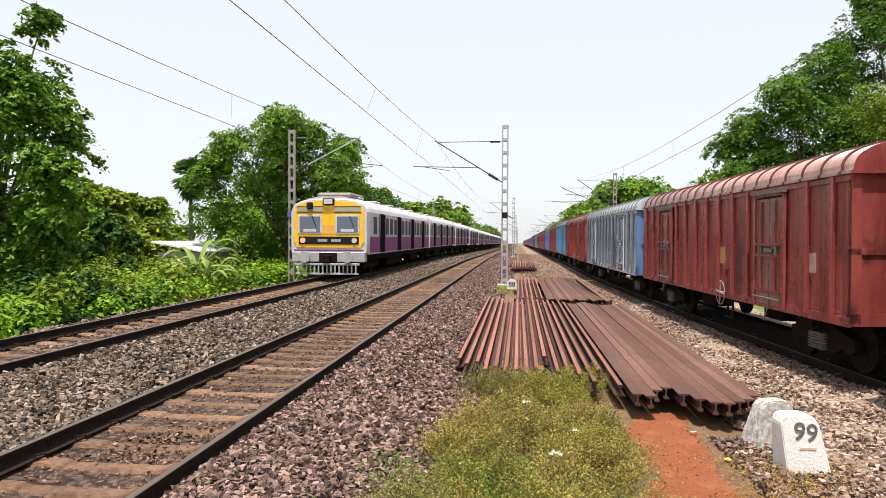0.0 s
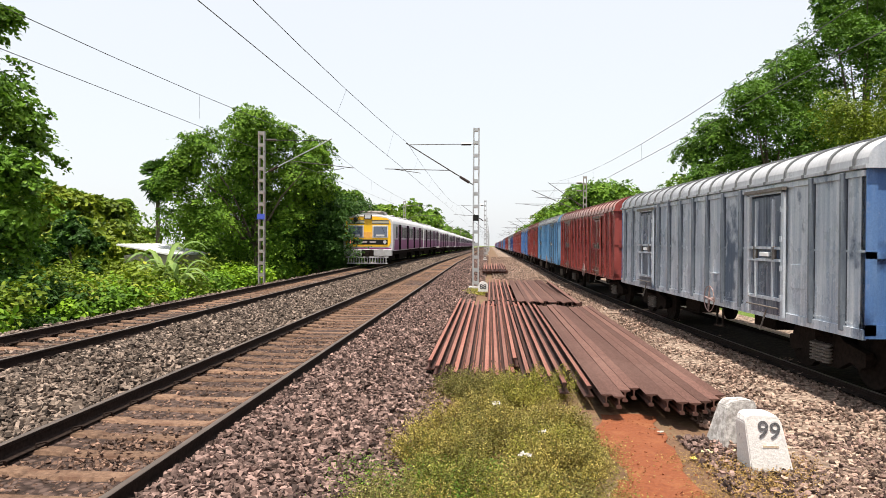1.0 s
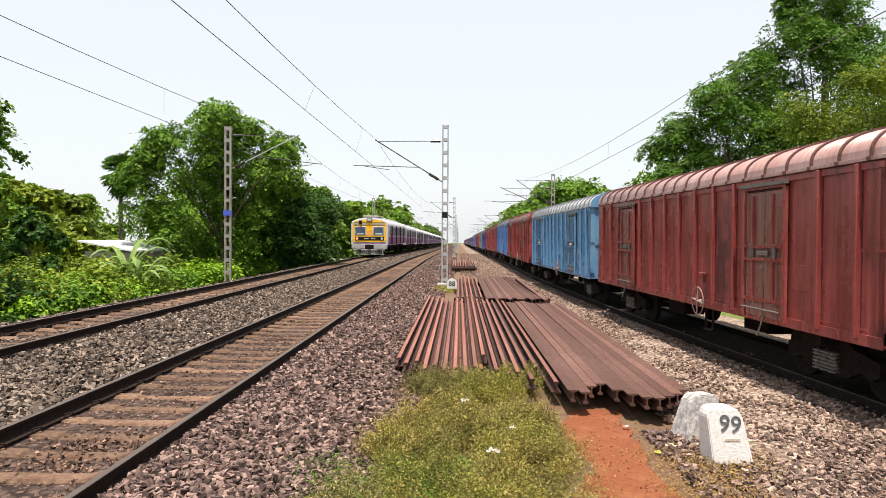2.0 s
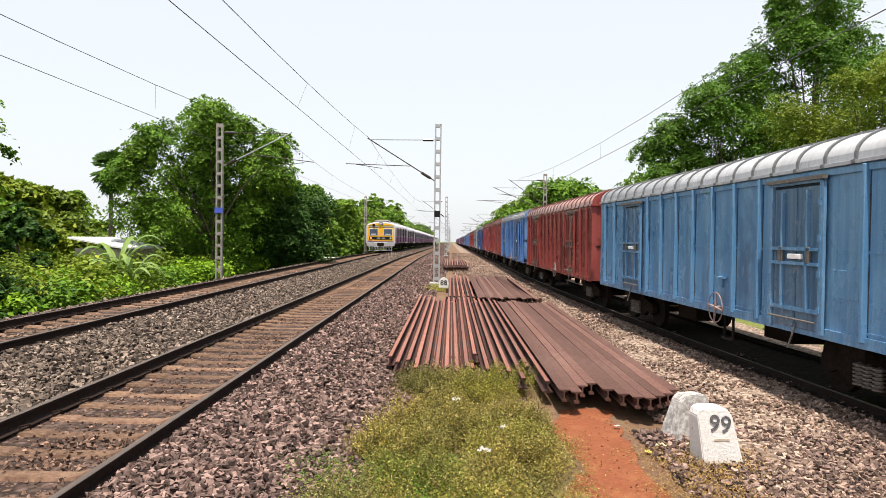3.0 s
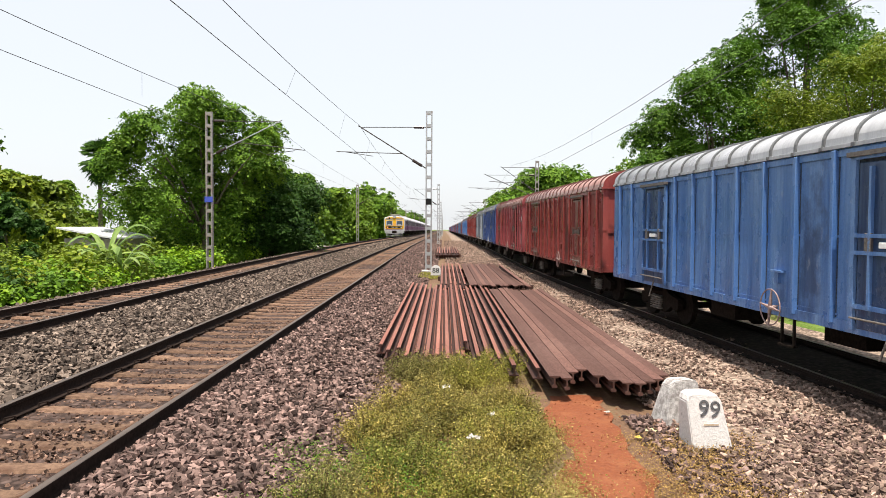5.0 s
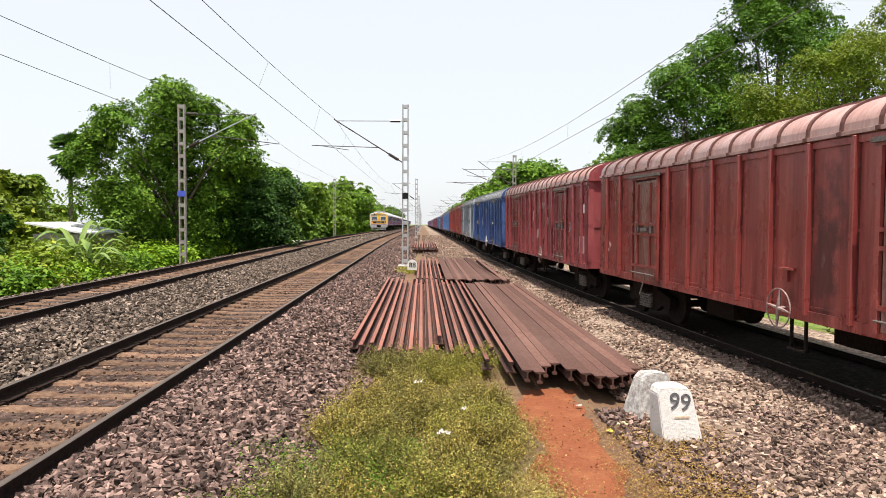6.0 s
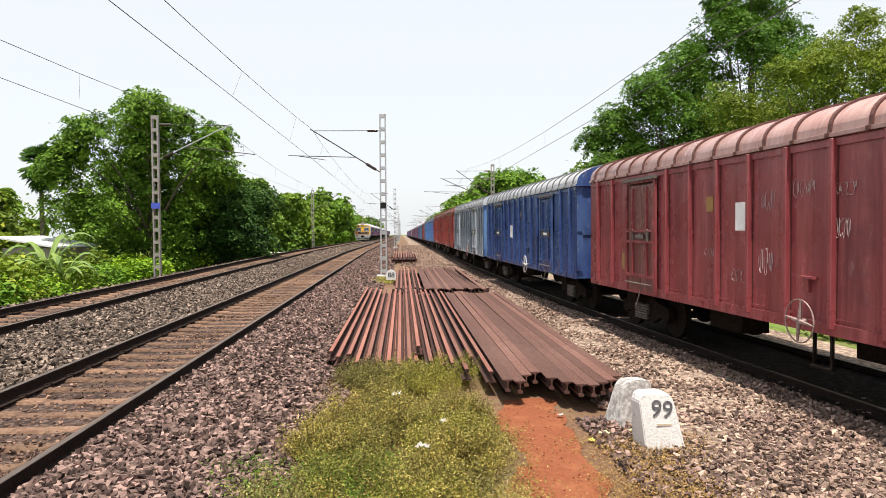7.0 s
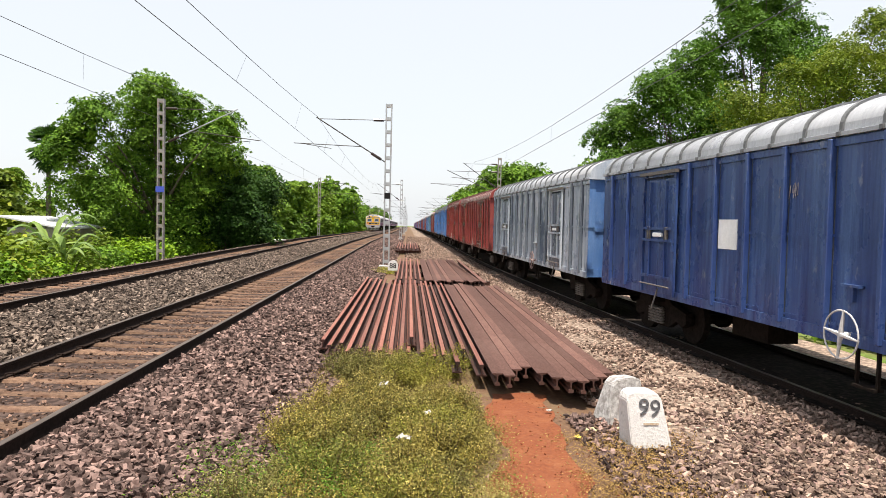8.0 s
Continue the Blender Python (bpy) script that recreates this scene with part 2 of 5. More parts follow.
def lathe(bm, c, profile, seg=10):
    """A turned shape about an upright axis through c."""
    rows = [[bm.verts.new((c[0] + r * math.cos(2 * math.pi * j / seg), c[1] + r * math.sin(2 * math.pi * j / seg), c[2] + z)) for j in range(seg)] for r, z in profile]
    for a, b in zip(rows, rows[1:]):
        for j in range(seg):
            bm.faces.new((a[j], a[(j + 1) % seg], b[(j + 1) % seg], b[j]))
    return bm


def raw_mesh(name, verts, faces, material, parent=None):
    me = bpy.data.meshes.new(name)
    me.from_pydata(verts, [], faces)
    me.shade_flat()
    me.materials.append(material)
    ob = new(name, me)
    ob.parent = parent
    return ob


def leaves_mesh(name, centres, normals, size, material, parent, rng, long=1.7):
    """Many small folded leaves (two triangles each)."""
    n = len(centres)
    nrm = normals + rng.normal(0, 0.42, (n, 3))
    nrm /= np.linalg.norm(nrm, axis=1)[:, None] + 1e-9
    t = np.cross(nrm, rng.normal(0, 1, (n, 3)))
    t /= np.linalg.norm(t, axis=1)[:, None] + 1e-9
    b = np.cross(nrm, t)
    s = (size * rng.uniform(0.6, 1.35, n))[:, None]
    p = np.stack([centres - t * s * long / 2, centres + b * s * 0.5 + nrm * s * 0.12, centres + t * s * long / 2, centres - b * s * 0.5 + nrm * s * 0.12], 1).reshape(-1, 3)
    me = bpy.data.meshes.new(name)
    me.vertices.add(len(p))
    me.vertices.foreach_set("co", p.ravel())
    me.loops.add(n * 6)
    k = np.arange(n)[:, None] * 4
    me.loops.foreach_set("vertex_index", (k + np.array([0, 1, 2, 0, 2, 3])).ravel())
    me.polygons.add(n * 2)
    me.polygons.foreach_set("loop_start", np.arange(n * 2) * 3)
    me.update(calc_edges=True)
    me.shade_flat()
    me.materials.append(material)
    ob = new(name, me)
    ob.parent = parent
    return ob


def fall(y):
    """The line falls gently beyond the first masts."""
    return -0.008 * max(0.0, y - 60.0)


# ---- the freight line: parallel far off, swinging outwards towards the camera ----
FREIGHT_Z = -0.35


def freight_x(y):
    bend = 53.0
    if y >= bend:
        return 5.2
    if y >= 4.0:
        return 5.2 + (bend - y) ** 2 / 1118.0
    return 5.2 + (bend - 4.0) ** 2 / 1118.0 + (4.0 - y) * 2 * (bend - 4.0) / 1118.0


FREIGHT_S = [0.0]
FREIGHT_Y = [-160.0]
while FREIGHT_Y[-1] < 900:
    y_a, y_b = FREIGHT_Y[-1], FREIGHT_Y[-1] + 1.0
    FREIGHT_S.append(FREIGHT_S[-1] + math.hypot(1.0, freight_x(y_b) - freight_x(y_a)))
    FREIGHT_Y.append(y_b)


def freight_point(s):
    """The point of the line at the way s, counted from where y is 0."""
    y = float(np.interp(s + np.interp(0.0, FREIGHT_Y, FREIGHT_S), FREIGHT_S, FREIGHT_Y))
    return Vector((freight_x(y), y, FREIGHT_Z + fall(y)))


# ---- ground ----
def ground_z(x, y):
    """Formation profile across the line."""
    pts = [(-400, -1.6), (-26, -1.5), (-14.5, -1.25), (-12.6, -0.85), (-11.2, -0.5), (-10.2, -0.07), (-9.45, -0.04), (-9.3, -0.105), (-7.5, -0.105), (-7.35, -0.04), (-7.0, -0.05), (-6.2, -0.1), (-5.2, -0.17), (-4.95, -0.18), (-4.8, -0.245), (-3.06, -0.245), (-2.9, -0.18), (-2.2, -0.19), (-1.0, -0.52), (3.2, -0.56),
           (4.0, -0.56), (9.5, -0.56), (11.5, -0.8), (14.0, -1.0), (400, -1.2)]
    return float(np.interp(x, [p[0] for p in pts], [p[1] for p in pts])) + fall(y)


def strip(name, xs, ys, material, lift=0.0, wob=0.0, label="", category=""):
    bm = bmesh.new()
    rows = []
    for y in ys:
        sh = freight_x(y) - 6.8 if name == "yard_gravel" else 0.0
        rows.append([bm.verts.new((x + sh, y, ground_z(x, y) - (0.45 if name == "ground" and -11.3 < x < 9.6 else 0.0) + lift + wob * noise.noise((x * 0.9, y * 0.9, 3.1)))) for x in xs])
    for a, b in zip(rows, rows[1:]):
        for i in range(len(xs) - 1):
            bm.faces.new((a[i], a[i + 1], b[i + 1], b[i]))
    bmesh.ops.recalc_face_normals(bm, faces=bm.faces)
    ob = part(name, bm, material)
    return tagged(ob, label, category, kind="structure")


YS = [-30 + i * 1.5 for i in range(120)] + [150 + i * 12 for i in range(72)]
strip("ground", [-2500, -400, -100, -60, -40, -26, -20, -14.5, -12.6, -11.2, -10.2, -6.4, -2.4, -1.0, 0, 1.5, 3.2, 4, 9.0, 9.7, 11.5, 14, 30, 60, 150, 400, 2500], YS[:-1] + [1100, 4000], GROUND, -0.06,
      0.0, "earth and low green cover beside the railway", "ground")
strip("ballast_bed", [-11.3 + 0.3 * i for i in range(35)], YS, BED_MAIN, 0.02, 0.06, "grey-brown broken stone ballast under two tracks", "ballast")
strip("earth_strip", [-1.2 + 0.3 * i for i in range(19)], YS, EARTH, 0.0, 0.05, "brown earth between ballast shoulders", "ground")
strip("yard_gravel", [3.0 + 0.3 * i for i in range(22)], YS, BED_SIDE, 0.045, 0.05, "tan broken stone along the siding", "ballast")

# Near-black gravel sheet: the shade below the goods train put into colour
SHADE_BED = gravel_bed("shade_dark_gravel", (0.012, 0.009, 0.008), (0.05, 0.038, 0.032), (0.004, 0.003, 0.003))
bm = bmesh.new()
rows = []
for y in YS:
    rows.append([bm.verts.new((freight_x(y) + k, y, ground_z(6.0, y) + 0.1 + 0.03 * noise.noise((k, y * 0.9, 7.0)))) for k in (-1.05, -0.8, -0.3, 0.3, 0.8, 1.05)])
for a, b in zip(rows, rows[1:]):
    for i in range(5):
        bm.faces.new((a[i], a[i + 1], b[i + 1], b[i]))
tagged(part("siding_bed", bm, SHADE_BED), "gravel between the siding rails, coloured dark for the shade under wagons", "ballast", kind="structure")

# red earth path
bm = bmesh.new()
rows = []
for i in range(30):
    y = 3.5 + i * 0.22
    c, w = 1.49 + 0.1 * (y - 6) + 0.05 * math.sin(y * 2), 0.37 + 0.05 * math.sin(y * 3.1)
    rows.append([bm.verts.new((c + w * k + 0.12 * noise.noise((k, y * 2.5, 0)), y, -0.485 - 0.03 * (1 - k * k) * 0.6 - 0.05 * abs(k) + 0.02 * noise.noise((k * 2, y * 2, 5)))) for k in (-1.15, -0.7, -0.3, 0, 0.3, 0.7, 1.15)])
for a, b in zip(rows, rows[1:]):
    for i in range(6):
        bm.faces.new((a[i], a[i + 1], b[i + 1], b[i]))
tagged(part("dirt_path", bm, DIRT, smooth=True), "trodden red earth footpath", "path", kind="structure")


# ---- tracks ----
RAIL_OUT = [(-0.075, -0.172), (0.075, -0.172), (0.075, -0.16), (0.02, -0.145), (0.009, -0.13), (0.009, -0.05), (0.034, -0.036), (0.034, -0.005), (0.028, 0),
            (-0.028, 0), (-0.034, -0.005), (-0.034, -0.036), (-0.009, -0.05), (-0.009, -0.13), (-0.02, -0.145), (-0.075, -0.16)]


def track_rail(parent, pts, head, dx):
    """One rail along points (x, y, z of the rail top)."""
    bm = bmesh.new()
    rows = []
    for p in pts:
        rows.append([bm.verts.new((p[0] + dx + x, p[1], p[2] + z)) for x, z in RAIL_OUT])
    n = len(RAIL_OUT)
    for a, b in zip(rows, rows[1:]):
        for i in range(n):
            f = bm.faces.new((a[i], a[(i + 1) % n], b[(i + 1) % n], b[i]))
            f.material_index = 1 if i in (7, 8, 9) else 0
    bmesh.ops.recalc_face_normals(bm, faces=bm.faces)
    ob = part("rail", bm, RAIL, parent)
    ob.data.materials.append(head)
    return ob


def sleeper_mesh():
    prof = [(-1.37, -0.09), (1.37, -0.09), (1.37, 0.0), (0.55, 0.0), (0.45, -0.028), (-0.45, -0.028), (-0.55, 0.0), (-1.37, 0.0)]
    bm = prism(prof, -0.115, 0.115)
    bmesh.ops.bevel(bm, geom=[e for e in bm.edges if abs(e.verts[0].co.y - e.verts[1].co.y) < 0.01 and e.verts[0].co.z > -0.05 and e.verts[1].co.z > -0.05], offset=0.03, segments=1, affect="EDGES")
    me = bpy.data.meshes.new("sleeper")
    bm.to_mesh(me)
    bm.free()
    me.materials.append(SLEEPER)
    return me


def clip_mesh():
    bm = bmesh.new()
    for s in (-1, 1):
        for k in (0.055, -0.055):
            c = s * 0.8715 + (0.1 if k > 0 else -0.1)
            rod(bm, (c - 0.025, -0.05, 0.0), (c - 0.03, -0.04, 0.05), 0.011, seg=5)
            rod(bm, (c - 0.03, -0.04, 0.05), (c + 0.03, 0.03, 0.055), 0.011, seg=5)
            rod(bm, (c + 0.03, 0.03, 0.055), (c + 0.03, 0.06, 0.0), 0.011, seg=5)
    me = bpy.data.meshes.new("rail_clip")
    bm.to_mesh(me)
    bm.free()
    me.materials.append(RAIL)
    return me


SLEEPER_ME, CLIP_ME = sleeper_mesh(), clip_mesh()


def track(name, label, fx, z, y_from, y_to, head, near, pitch, first):
    th = new(name)
    tagged(th, label, "railway track", kind="structure")
    step = [y_from + i * 4 for i in range(int((y_to - y_from) / 4) + 1)]
    for s in (-1, 1):
        track_rail(th, [(fx(y), y, z + fall(y)) for y in step], head, s * 0.8715)
    rest_v, rest_f = [], []
    base = [tuple(v.co) for v in SLEEPER_ME.vertices]
    polys = [tuple(p.vertices) for p in SLEEPER_ME.polygons]
    y, i = first, 0
    while y > y_from:
        y -= pitch
    while y < min(y_to, 420):
        x = fx(y)
        if near[0] < y < near[1]:
            o = new("sleeper", SLEEPER_ME)
            o.parent = th
            o.matrix_basis = pose(x, y + 0.012 * math.sin(i * 7.3), z + fall(y) - 0.182, 0, 0, 0.35 * math.sin(i * 3.7))
            if y < 26:
                c = new("rail_clip", CLIP_ME)
                c.parent = th
                c.matrix_basis = pose(x, y, z - 0.172)
        else:
            k = len(rest_v)
            rest_v += [(v[0] + x, v[1] + y, v[2] + z + fall(y) - 0.182) for v in base]
            rest_f += [tuple(j + k for j in p) for p in polys]
        y += pitch
        i += 1
    tagged(raw_mesh("sleepers_far", rest_v, rest_f, SLEEPER, th), kind="stuff")
    return th


track("track_near", "broad gauge track on brown concrete sleepers", lambda y: -3.93, 0.0, -24, 800, RAIL_TOP, (2, 90), 0.61, 5.37)
track("track_far", "second broad gauge track on pale concrete sleepers", lambda y: -8.4, 0.14, -24, 800, RAIL_TOP, (8, 70), 0.61, 5.2)
track("track_siding", "siding track half buried in tan gravel", freight_x, FREIGHT_Z, -60, 800, RAIL_DULL, (2, 40), 0.61, 5.0)


# ---- loose ballast stones ----
def stones(name, label, x0, x1, y0, y1, n, size, material, zoff, seed, shift=None, power=1.0):
    rng = np.random.default_rng(seed)
    base = np.array([(i, j, k) for i in (-1, 1) for j in (-1, 1) for k in (-1, 1)], float)
    tri = np.array([(0, 1, 3), (0, 3, 2), (4, 6, 7), (4, 7, 5), (0, 4, 5), (0, 5, 1), (2, 3, 7), (2, 7, 6), (0, 2, 6), (0, 6, 4), (1, 5, 7), (1, 7, 3)])
    x = rng.uniform(x0, x1, n)
    y = y0 + (y1 - y0) * rng.uniform(0, 1, n) ** power
    s = size * rng.uniform(0.55, 1.25, n)
    jit = base[None] * rng.uniform(0.4, 1.12, (n, 8, 3)) * (np.array([1.0, 0.72, 0.42]) * rng.uniform(0.7, 1.25, (n, 1, 3)))
    a, b = rng.uniform(0, 6.28, n), rng.normal(0, 0.85, n)
    ca, sa, cb, sb = np.cos(a), np.sin(a), np.cos(b), np.sin(b)
    px, py, pz = jit[..., 0], jit[..., 1], jit[..., 2]
    px, pz = px * cb[:, None] + pz * sb[:, None], pz * cb[:, None] - px * sb[:, None]
    px, py = px * ca[:, None] - py * sa[:, None], px * sa[:, None] + py * ca[:, None]
    if shift:
        x = x + np.array([shift(v) for v in y])
    z = np.array([ground_z(u, v) for u, v in zip(x, y)]) + zoff + rng.uniform(-0.02, 0.045, n) + 0.04 * np.array([noise.noise((u * 0.9, v * 0.9, 3.1)) for u, v in zip(x, y)])
    p = np.stack([px * s[:, None] + x[:, None], py * s[:, None] + y[:, None], pz * s[:, None] + z[:, None]], 2).reshape(-1, 3)
    me = bpy.data.meshes.new(name)
    me.vertices.add(len(p))
    me.vertices.foreach_set("co", p.ravel())
    me.loops.add(n * 36)
    me.loops.foreach_set("vertex_index", ((np.arange(n) * 8)[:, None, None] + tri[None]).ravel())
    me.polygons.add(n * 12)
    me.polygons.foreach_set("loop_start", np.arange(n * 12) * 3)
    me.update(calc_edges=True)
    me.shade_flat()
    me.materials.append(material)
    return tagged(new(name, me), label, "gravel", kind="stuff")


stones("ballast_stones", "reddish grey broken ballast stones", -3.0, -0.7, 4.5, 45, 40000, 0.043, STONE_A, 0.03, 1, power=1.7)
stones("ballast_stones", "dusty brown ballast between the rails", -4.75, -3.1, 4.5, 44, 22000, 0.029, STONE_D, -0.018, 2, power=1.8)
stones("ballast_stones", "grey ballast between the two tracks", -7.3, -4.85, 6, 60, 30000, 0.05, STONE_B, 0.03, 3, power=1.6)
stones("ballast_stones", "grey ballast under the far track", -9.3, -7.5, 11, 50, 9000, 0.045, STONE_B, -0.025, 4, power=1.4)
stones("ballast_stones", "grey ballast shoulder by the bushes", -11.2, -9.4, 13, 60, 7000, 0.06, STONE_B, 0.02, 5, power=1.4)
stones("gravel_stones", "tan broken stone beside the siding", 2.7 - 6.8, 6.5 - 6.8, 4.5, 50, 38000, 0.038, STONE_C, 0.03, 6, freight_x, 1.9)
stones("ballast_stones", "ballast shoulder stretching into the distance", -3.0, -0.4, 38, 120, 9000, 0.075, STONE_A, 0.03, 11, power=1.3)
stones("ballast_stones", "grey ballast between distant tracks", -7.3, -4.85, 50, 130, 8000, 0.085, STONE_B, 0.03, 12, power=1.3)
stones("gravel_stones", "tan stone along the distant siding", 1.6 - 6.8, 6.5 - 6.8, 42, 120, 9000, 0.06, STONE_C, 0.035, 13, freight_x, 1.3)
stones("gravel_stones", "scattered stones on the earth", -0.9, 1.1, 5, 14, 350, 0.03, STONE_C, 0.015, 7)
stones("gravel_stones", "broken stone by the marker stones", 2.3, 5.4, 4.4, 8.9, 5000, 0.038, STONE_A, 0.02, 8)


# ---- stacks of spare rails ----
def spare_rail_mesh(name, length, flip, material, wide=1.0):
    prof = [(x, z + 0.172) for x, z in RAIL_OUT] if not flip else [(x * wide, -z) for x, z in RAIL_OUT]
    bm = prism(prof, 0, length)
    for f in bm.faces:
        # worn head top is lighter rust; web and foot use the shade-darkened one
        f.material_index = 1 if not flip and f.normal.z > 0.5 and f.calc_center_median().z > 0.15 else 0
    me = bpy.data.meshes.new(name)
    bm.to_mesh(me)
    bm.free()
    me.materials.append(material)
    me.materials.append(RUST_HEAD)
    return me


def rail_row(mesh, x, y, z, yaw, group, label):
    o = new("spare_rail", mesh)
    o.matrix_basis = pose(x, y, z, 0, 0, yaw)
    return tagged(o, label, "rail", group)


UP_ME, DOWN_ME = spare_rail_mesh("spare_rail", 13.0, False, RUST_SHADE), spare_rail_mesh("spare_rail", 13.0, True, RUST_FLAT)
DOWN_WIDE = spare_rail_mesh("spare_rail", 13.0, True, RUST_FLAT, 1.035)
BASE = -0.335
UP_LABEL, DOWN_LABEL = "rust-brown spare rail lying head up in a row", "dark rusty spare rail lying foot up in a tight row"
ends_up = (12.0, 11.5, 11.7, 11.0, 11.3, 10.9, 11.1, 10.8, 11.2, 12.4, 11.0, 10.7, 10.8, 10.3, 11.3, 10.1)
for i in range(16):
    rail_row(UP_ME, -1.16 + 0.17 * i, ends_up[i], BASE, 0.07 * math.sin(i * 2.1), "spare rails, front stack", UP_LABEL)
ends_down = (9.55, 9.45, 9.85, 10.0, 9.6, 9.35, 9.2, 9.15, 9.25, 9.4, 9.65)
for i in range(11):
    rail_row(DOWN_WIDE, 1.55 + 0.158 * i, ends_down[i], BASE + 0.004 * math.sin(i * 5), 0.12 * math.sin(i * 1.7), "spare rails, front stack", DOWN_LABEL)
for i in range(15):   # lower layer under the spaced row, added to block light below it
    rail_row(UP_ME, -1.08 + 0.175 * i, ends_up[i] + 0.9 + 0.2 * math.sin(i * 3), BASE - 0.176, 0.08 * math.sin(i * 2.3), "spare rails, lower layer", "rusty spare rail added below to darken the space under the stack")
for i in range(9):   # lower layer under the tight row, added to black out its void
    rail_row(DOWN_ME, 1.68 + 0.175 * i, ends_down[i] + 1.3 + 0.2 * math.sin(i * 3), BASE - 0.176, 0.1 * math.sin(i * 2.9), "spare rails, lower layer", "rusty spare rail added below to darken the space under the stack")
for i in range(6):
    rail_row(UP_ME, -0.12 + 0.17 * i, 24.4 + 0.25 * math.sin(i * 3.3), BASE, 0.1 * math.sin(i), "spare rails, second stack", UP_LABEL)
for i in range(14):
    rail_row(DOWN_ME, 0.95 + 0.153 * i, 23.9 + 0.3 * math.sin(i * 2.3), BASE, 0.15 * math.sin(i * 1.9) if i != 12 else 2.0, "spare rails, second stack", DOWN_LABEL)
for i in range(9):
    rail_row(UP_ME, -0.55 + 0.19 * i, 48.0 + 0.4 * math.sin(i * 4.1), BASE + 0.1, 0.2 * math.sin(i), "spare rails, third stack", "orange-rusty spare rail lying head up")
for y in (13.0, 17.5, 21.8, 26.0, 30.0, 35.0):
    o = part("bearer_beam", boxes((-1.3 if y < 23 else -0.3, 1.55 if y < 23 else 3.4, -0.1, 0.1, -0.62, BASE), bev=0.01), RUST_SHADE)
    o.matrix_basis = pose(0, y, 0)
    tagged(o, "rusty steel bearer under stacked rails", "beam", "bearers")
for y in (50.0, 54.5, 59.0):
    o = part("bearer_beam", boxes((-0.7, 1.2, -0.1, 0.1, -0.62, BASE + 0.1), bev=0.01), RUST_SHADE)
    o.matrix_basis = pose(0, y, 0)
    tagged(o, "rusty steel bearer under stacked rails", "beam", "bearers")
o = part("loose_bar", rods(((0, 0, 0.02), (1.6, -0.5, 0.025), 0.018)), RUST_SHADE)
o.matrix_basis = pose(3.25, 10.6, -0.54)
tagged(o, "thin rusty steel bar on the gravel", "bar")


# ---- whitewashed marker stones ----
def marker_stone(m, w, w_top, h, d, material, label, seed, lean=0.0):
    prof = [(-w / 2, -0.1), (w / 2, -0.1), (w / 2, 0.0), (w_top / 2, h * 0.86), (w_top / 2 * 0.82, h * 0.97), (w_top / 2 * 0.5, h), (-w_top / 2 * 0.5, h), (-w_top / 2 * 0.82, h * 0.97), (-w_top / 2, h * 0.86), (-w / 2, 0.0)]
    bm = prism(prof, 0, d)
    for v in bm.verts:
        if v.co.y > d / 2:
            v.co.y -= 0.25 * d * max(v.co.z, 0) / h
        else:
            v.co.y += 0.2 * d * max(v.co.z, 0) / h
        v.co.x += lean * v.co.z
    bmesh.ops.bevel(bm, geom=list(bm.edges), offset=0.012, segments=2, affect="EDGES")
    for v in bm.verts:
        v.co += 0.008 * noise.noise_vector(v.co * 9 + Vector((seed, 0, 0)))
    th = thing("marker_stone", label, "marker stone", "marker stones", m)
    part("block", bm, material, th)
    return th


def letters(text, size, material, parent, m, name="lettering"):
    cu = bpy.data.curves.new(name, "FONT")
    cu.body, cu.size, cu.extrude, cu.align_x, cu.align_y = text, size, 0.003, "CENTER", "CENTER"
    cu.offset = 0.001
    tmp = new(name, cu)
    me = bpy.data.meshes.new_from_object(tmp.evaluated_get(bpy.context.evaluated_depsgraph_get()))
    bpy.data.objects.remove(tmp)
    me.materials.append(material)
    ob = new(name, me)
    ob.parent = parent
    ob.matrix_basis = m
    return ob


ms = marker_stone(pose(2.99, 7.45, -0.58, 0, 0, 3), 0.47, 0.4, 0.69, 0.4, WHITEWASH, "leaning whitewashed concrete kilometre stone with black figures", 1, -0.16)
letters("99", 0.26, surface("faded_black_figures", (0.03, 0.03, 0.035), (0.16, 0.16, 0.17), 40, 0.8), ms, pose(-0.045, 0.052, 0.51, 83.3, 7, 0))
part("faded_mark", boxes((-0.11, 0.06, 0.032, 0.05, 0.335, 0.36)), surface("faded_ochre", (0.55, 0.4, 0.25), (0.7, 0.6, 0.5), 40, 0.9), ms)
marker_stone(pose(3.03, 8.57, -0.56, 0, 0, 14), 0.46, 0.4, 0.55, 0.4, WHITE_OLD, "worn speckled whitewashed marker stone", 4, 0.16)


# ---- overhead line masts ----
def lattice_mast(name, label, x, y, z, h, material, w=0.26, d=0.2):
    th = thing(name, label, "mast", "overhead line masts", pose(x, y, z + fall(y)))
    for s in (-1, 1):
        part("channel", boxes((s * w / 2 - 0.035, s * w / 2 + 0.035, -d / 2, d / 2, 0, h)), material, th)
    n = int(h / 0.62)
    me = None
    for i in range(n + 1):
        zz = 0.25 + i * (h - 0.35) / n
        if me is None:
            o = part("batten", boxes((-w / 2 + 0.036, w / 2 - 0.036, -0.006, 0.006, -0.085, 0.085)), material, th)
            me = o.data
        else:
            o = new("batten", me)
            o.parent = th
        o.matrix_basis = pose(0, -d / 2, zz)
        o = new("batten", me)
        o.parent = th
        o.matrix_basis = pose(0, d / 2, zz)
    part("foundation", boxes((-0.35, 0.35, -0.35, 0.35, -0.5, 0.06), bev=0.03), WHITE_OLD, th, "pale concrete footing")
    return th


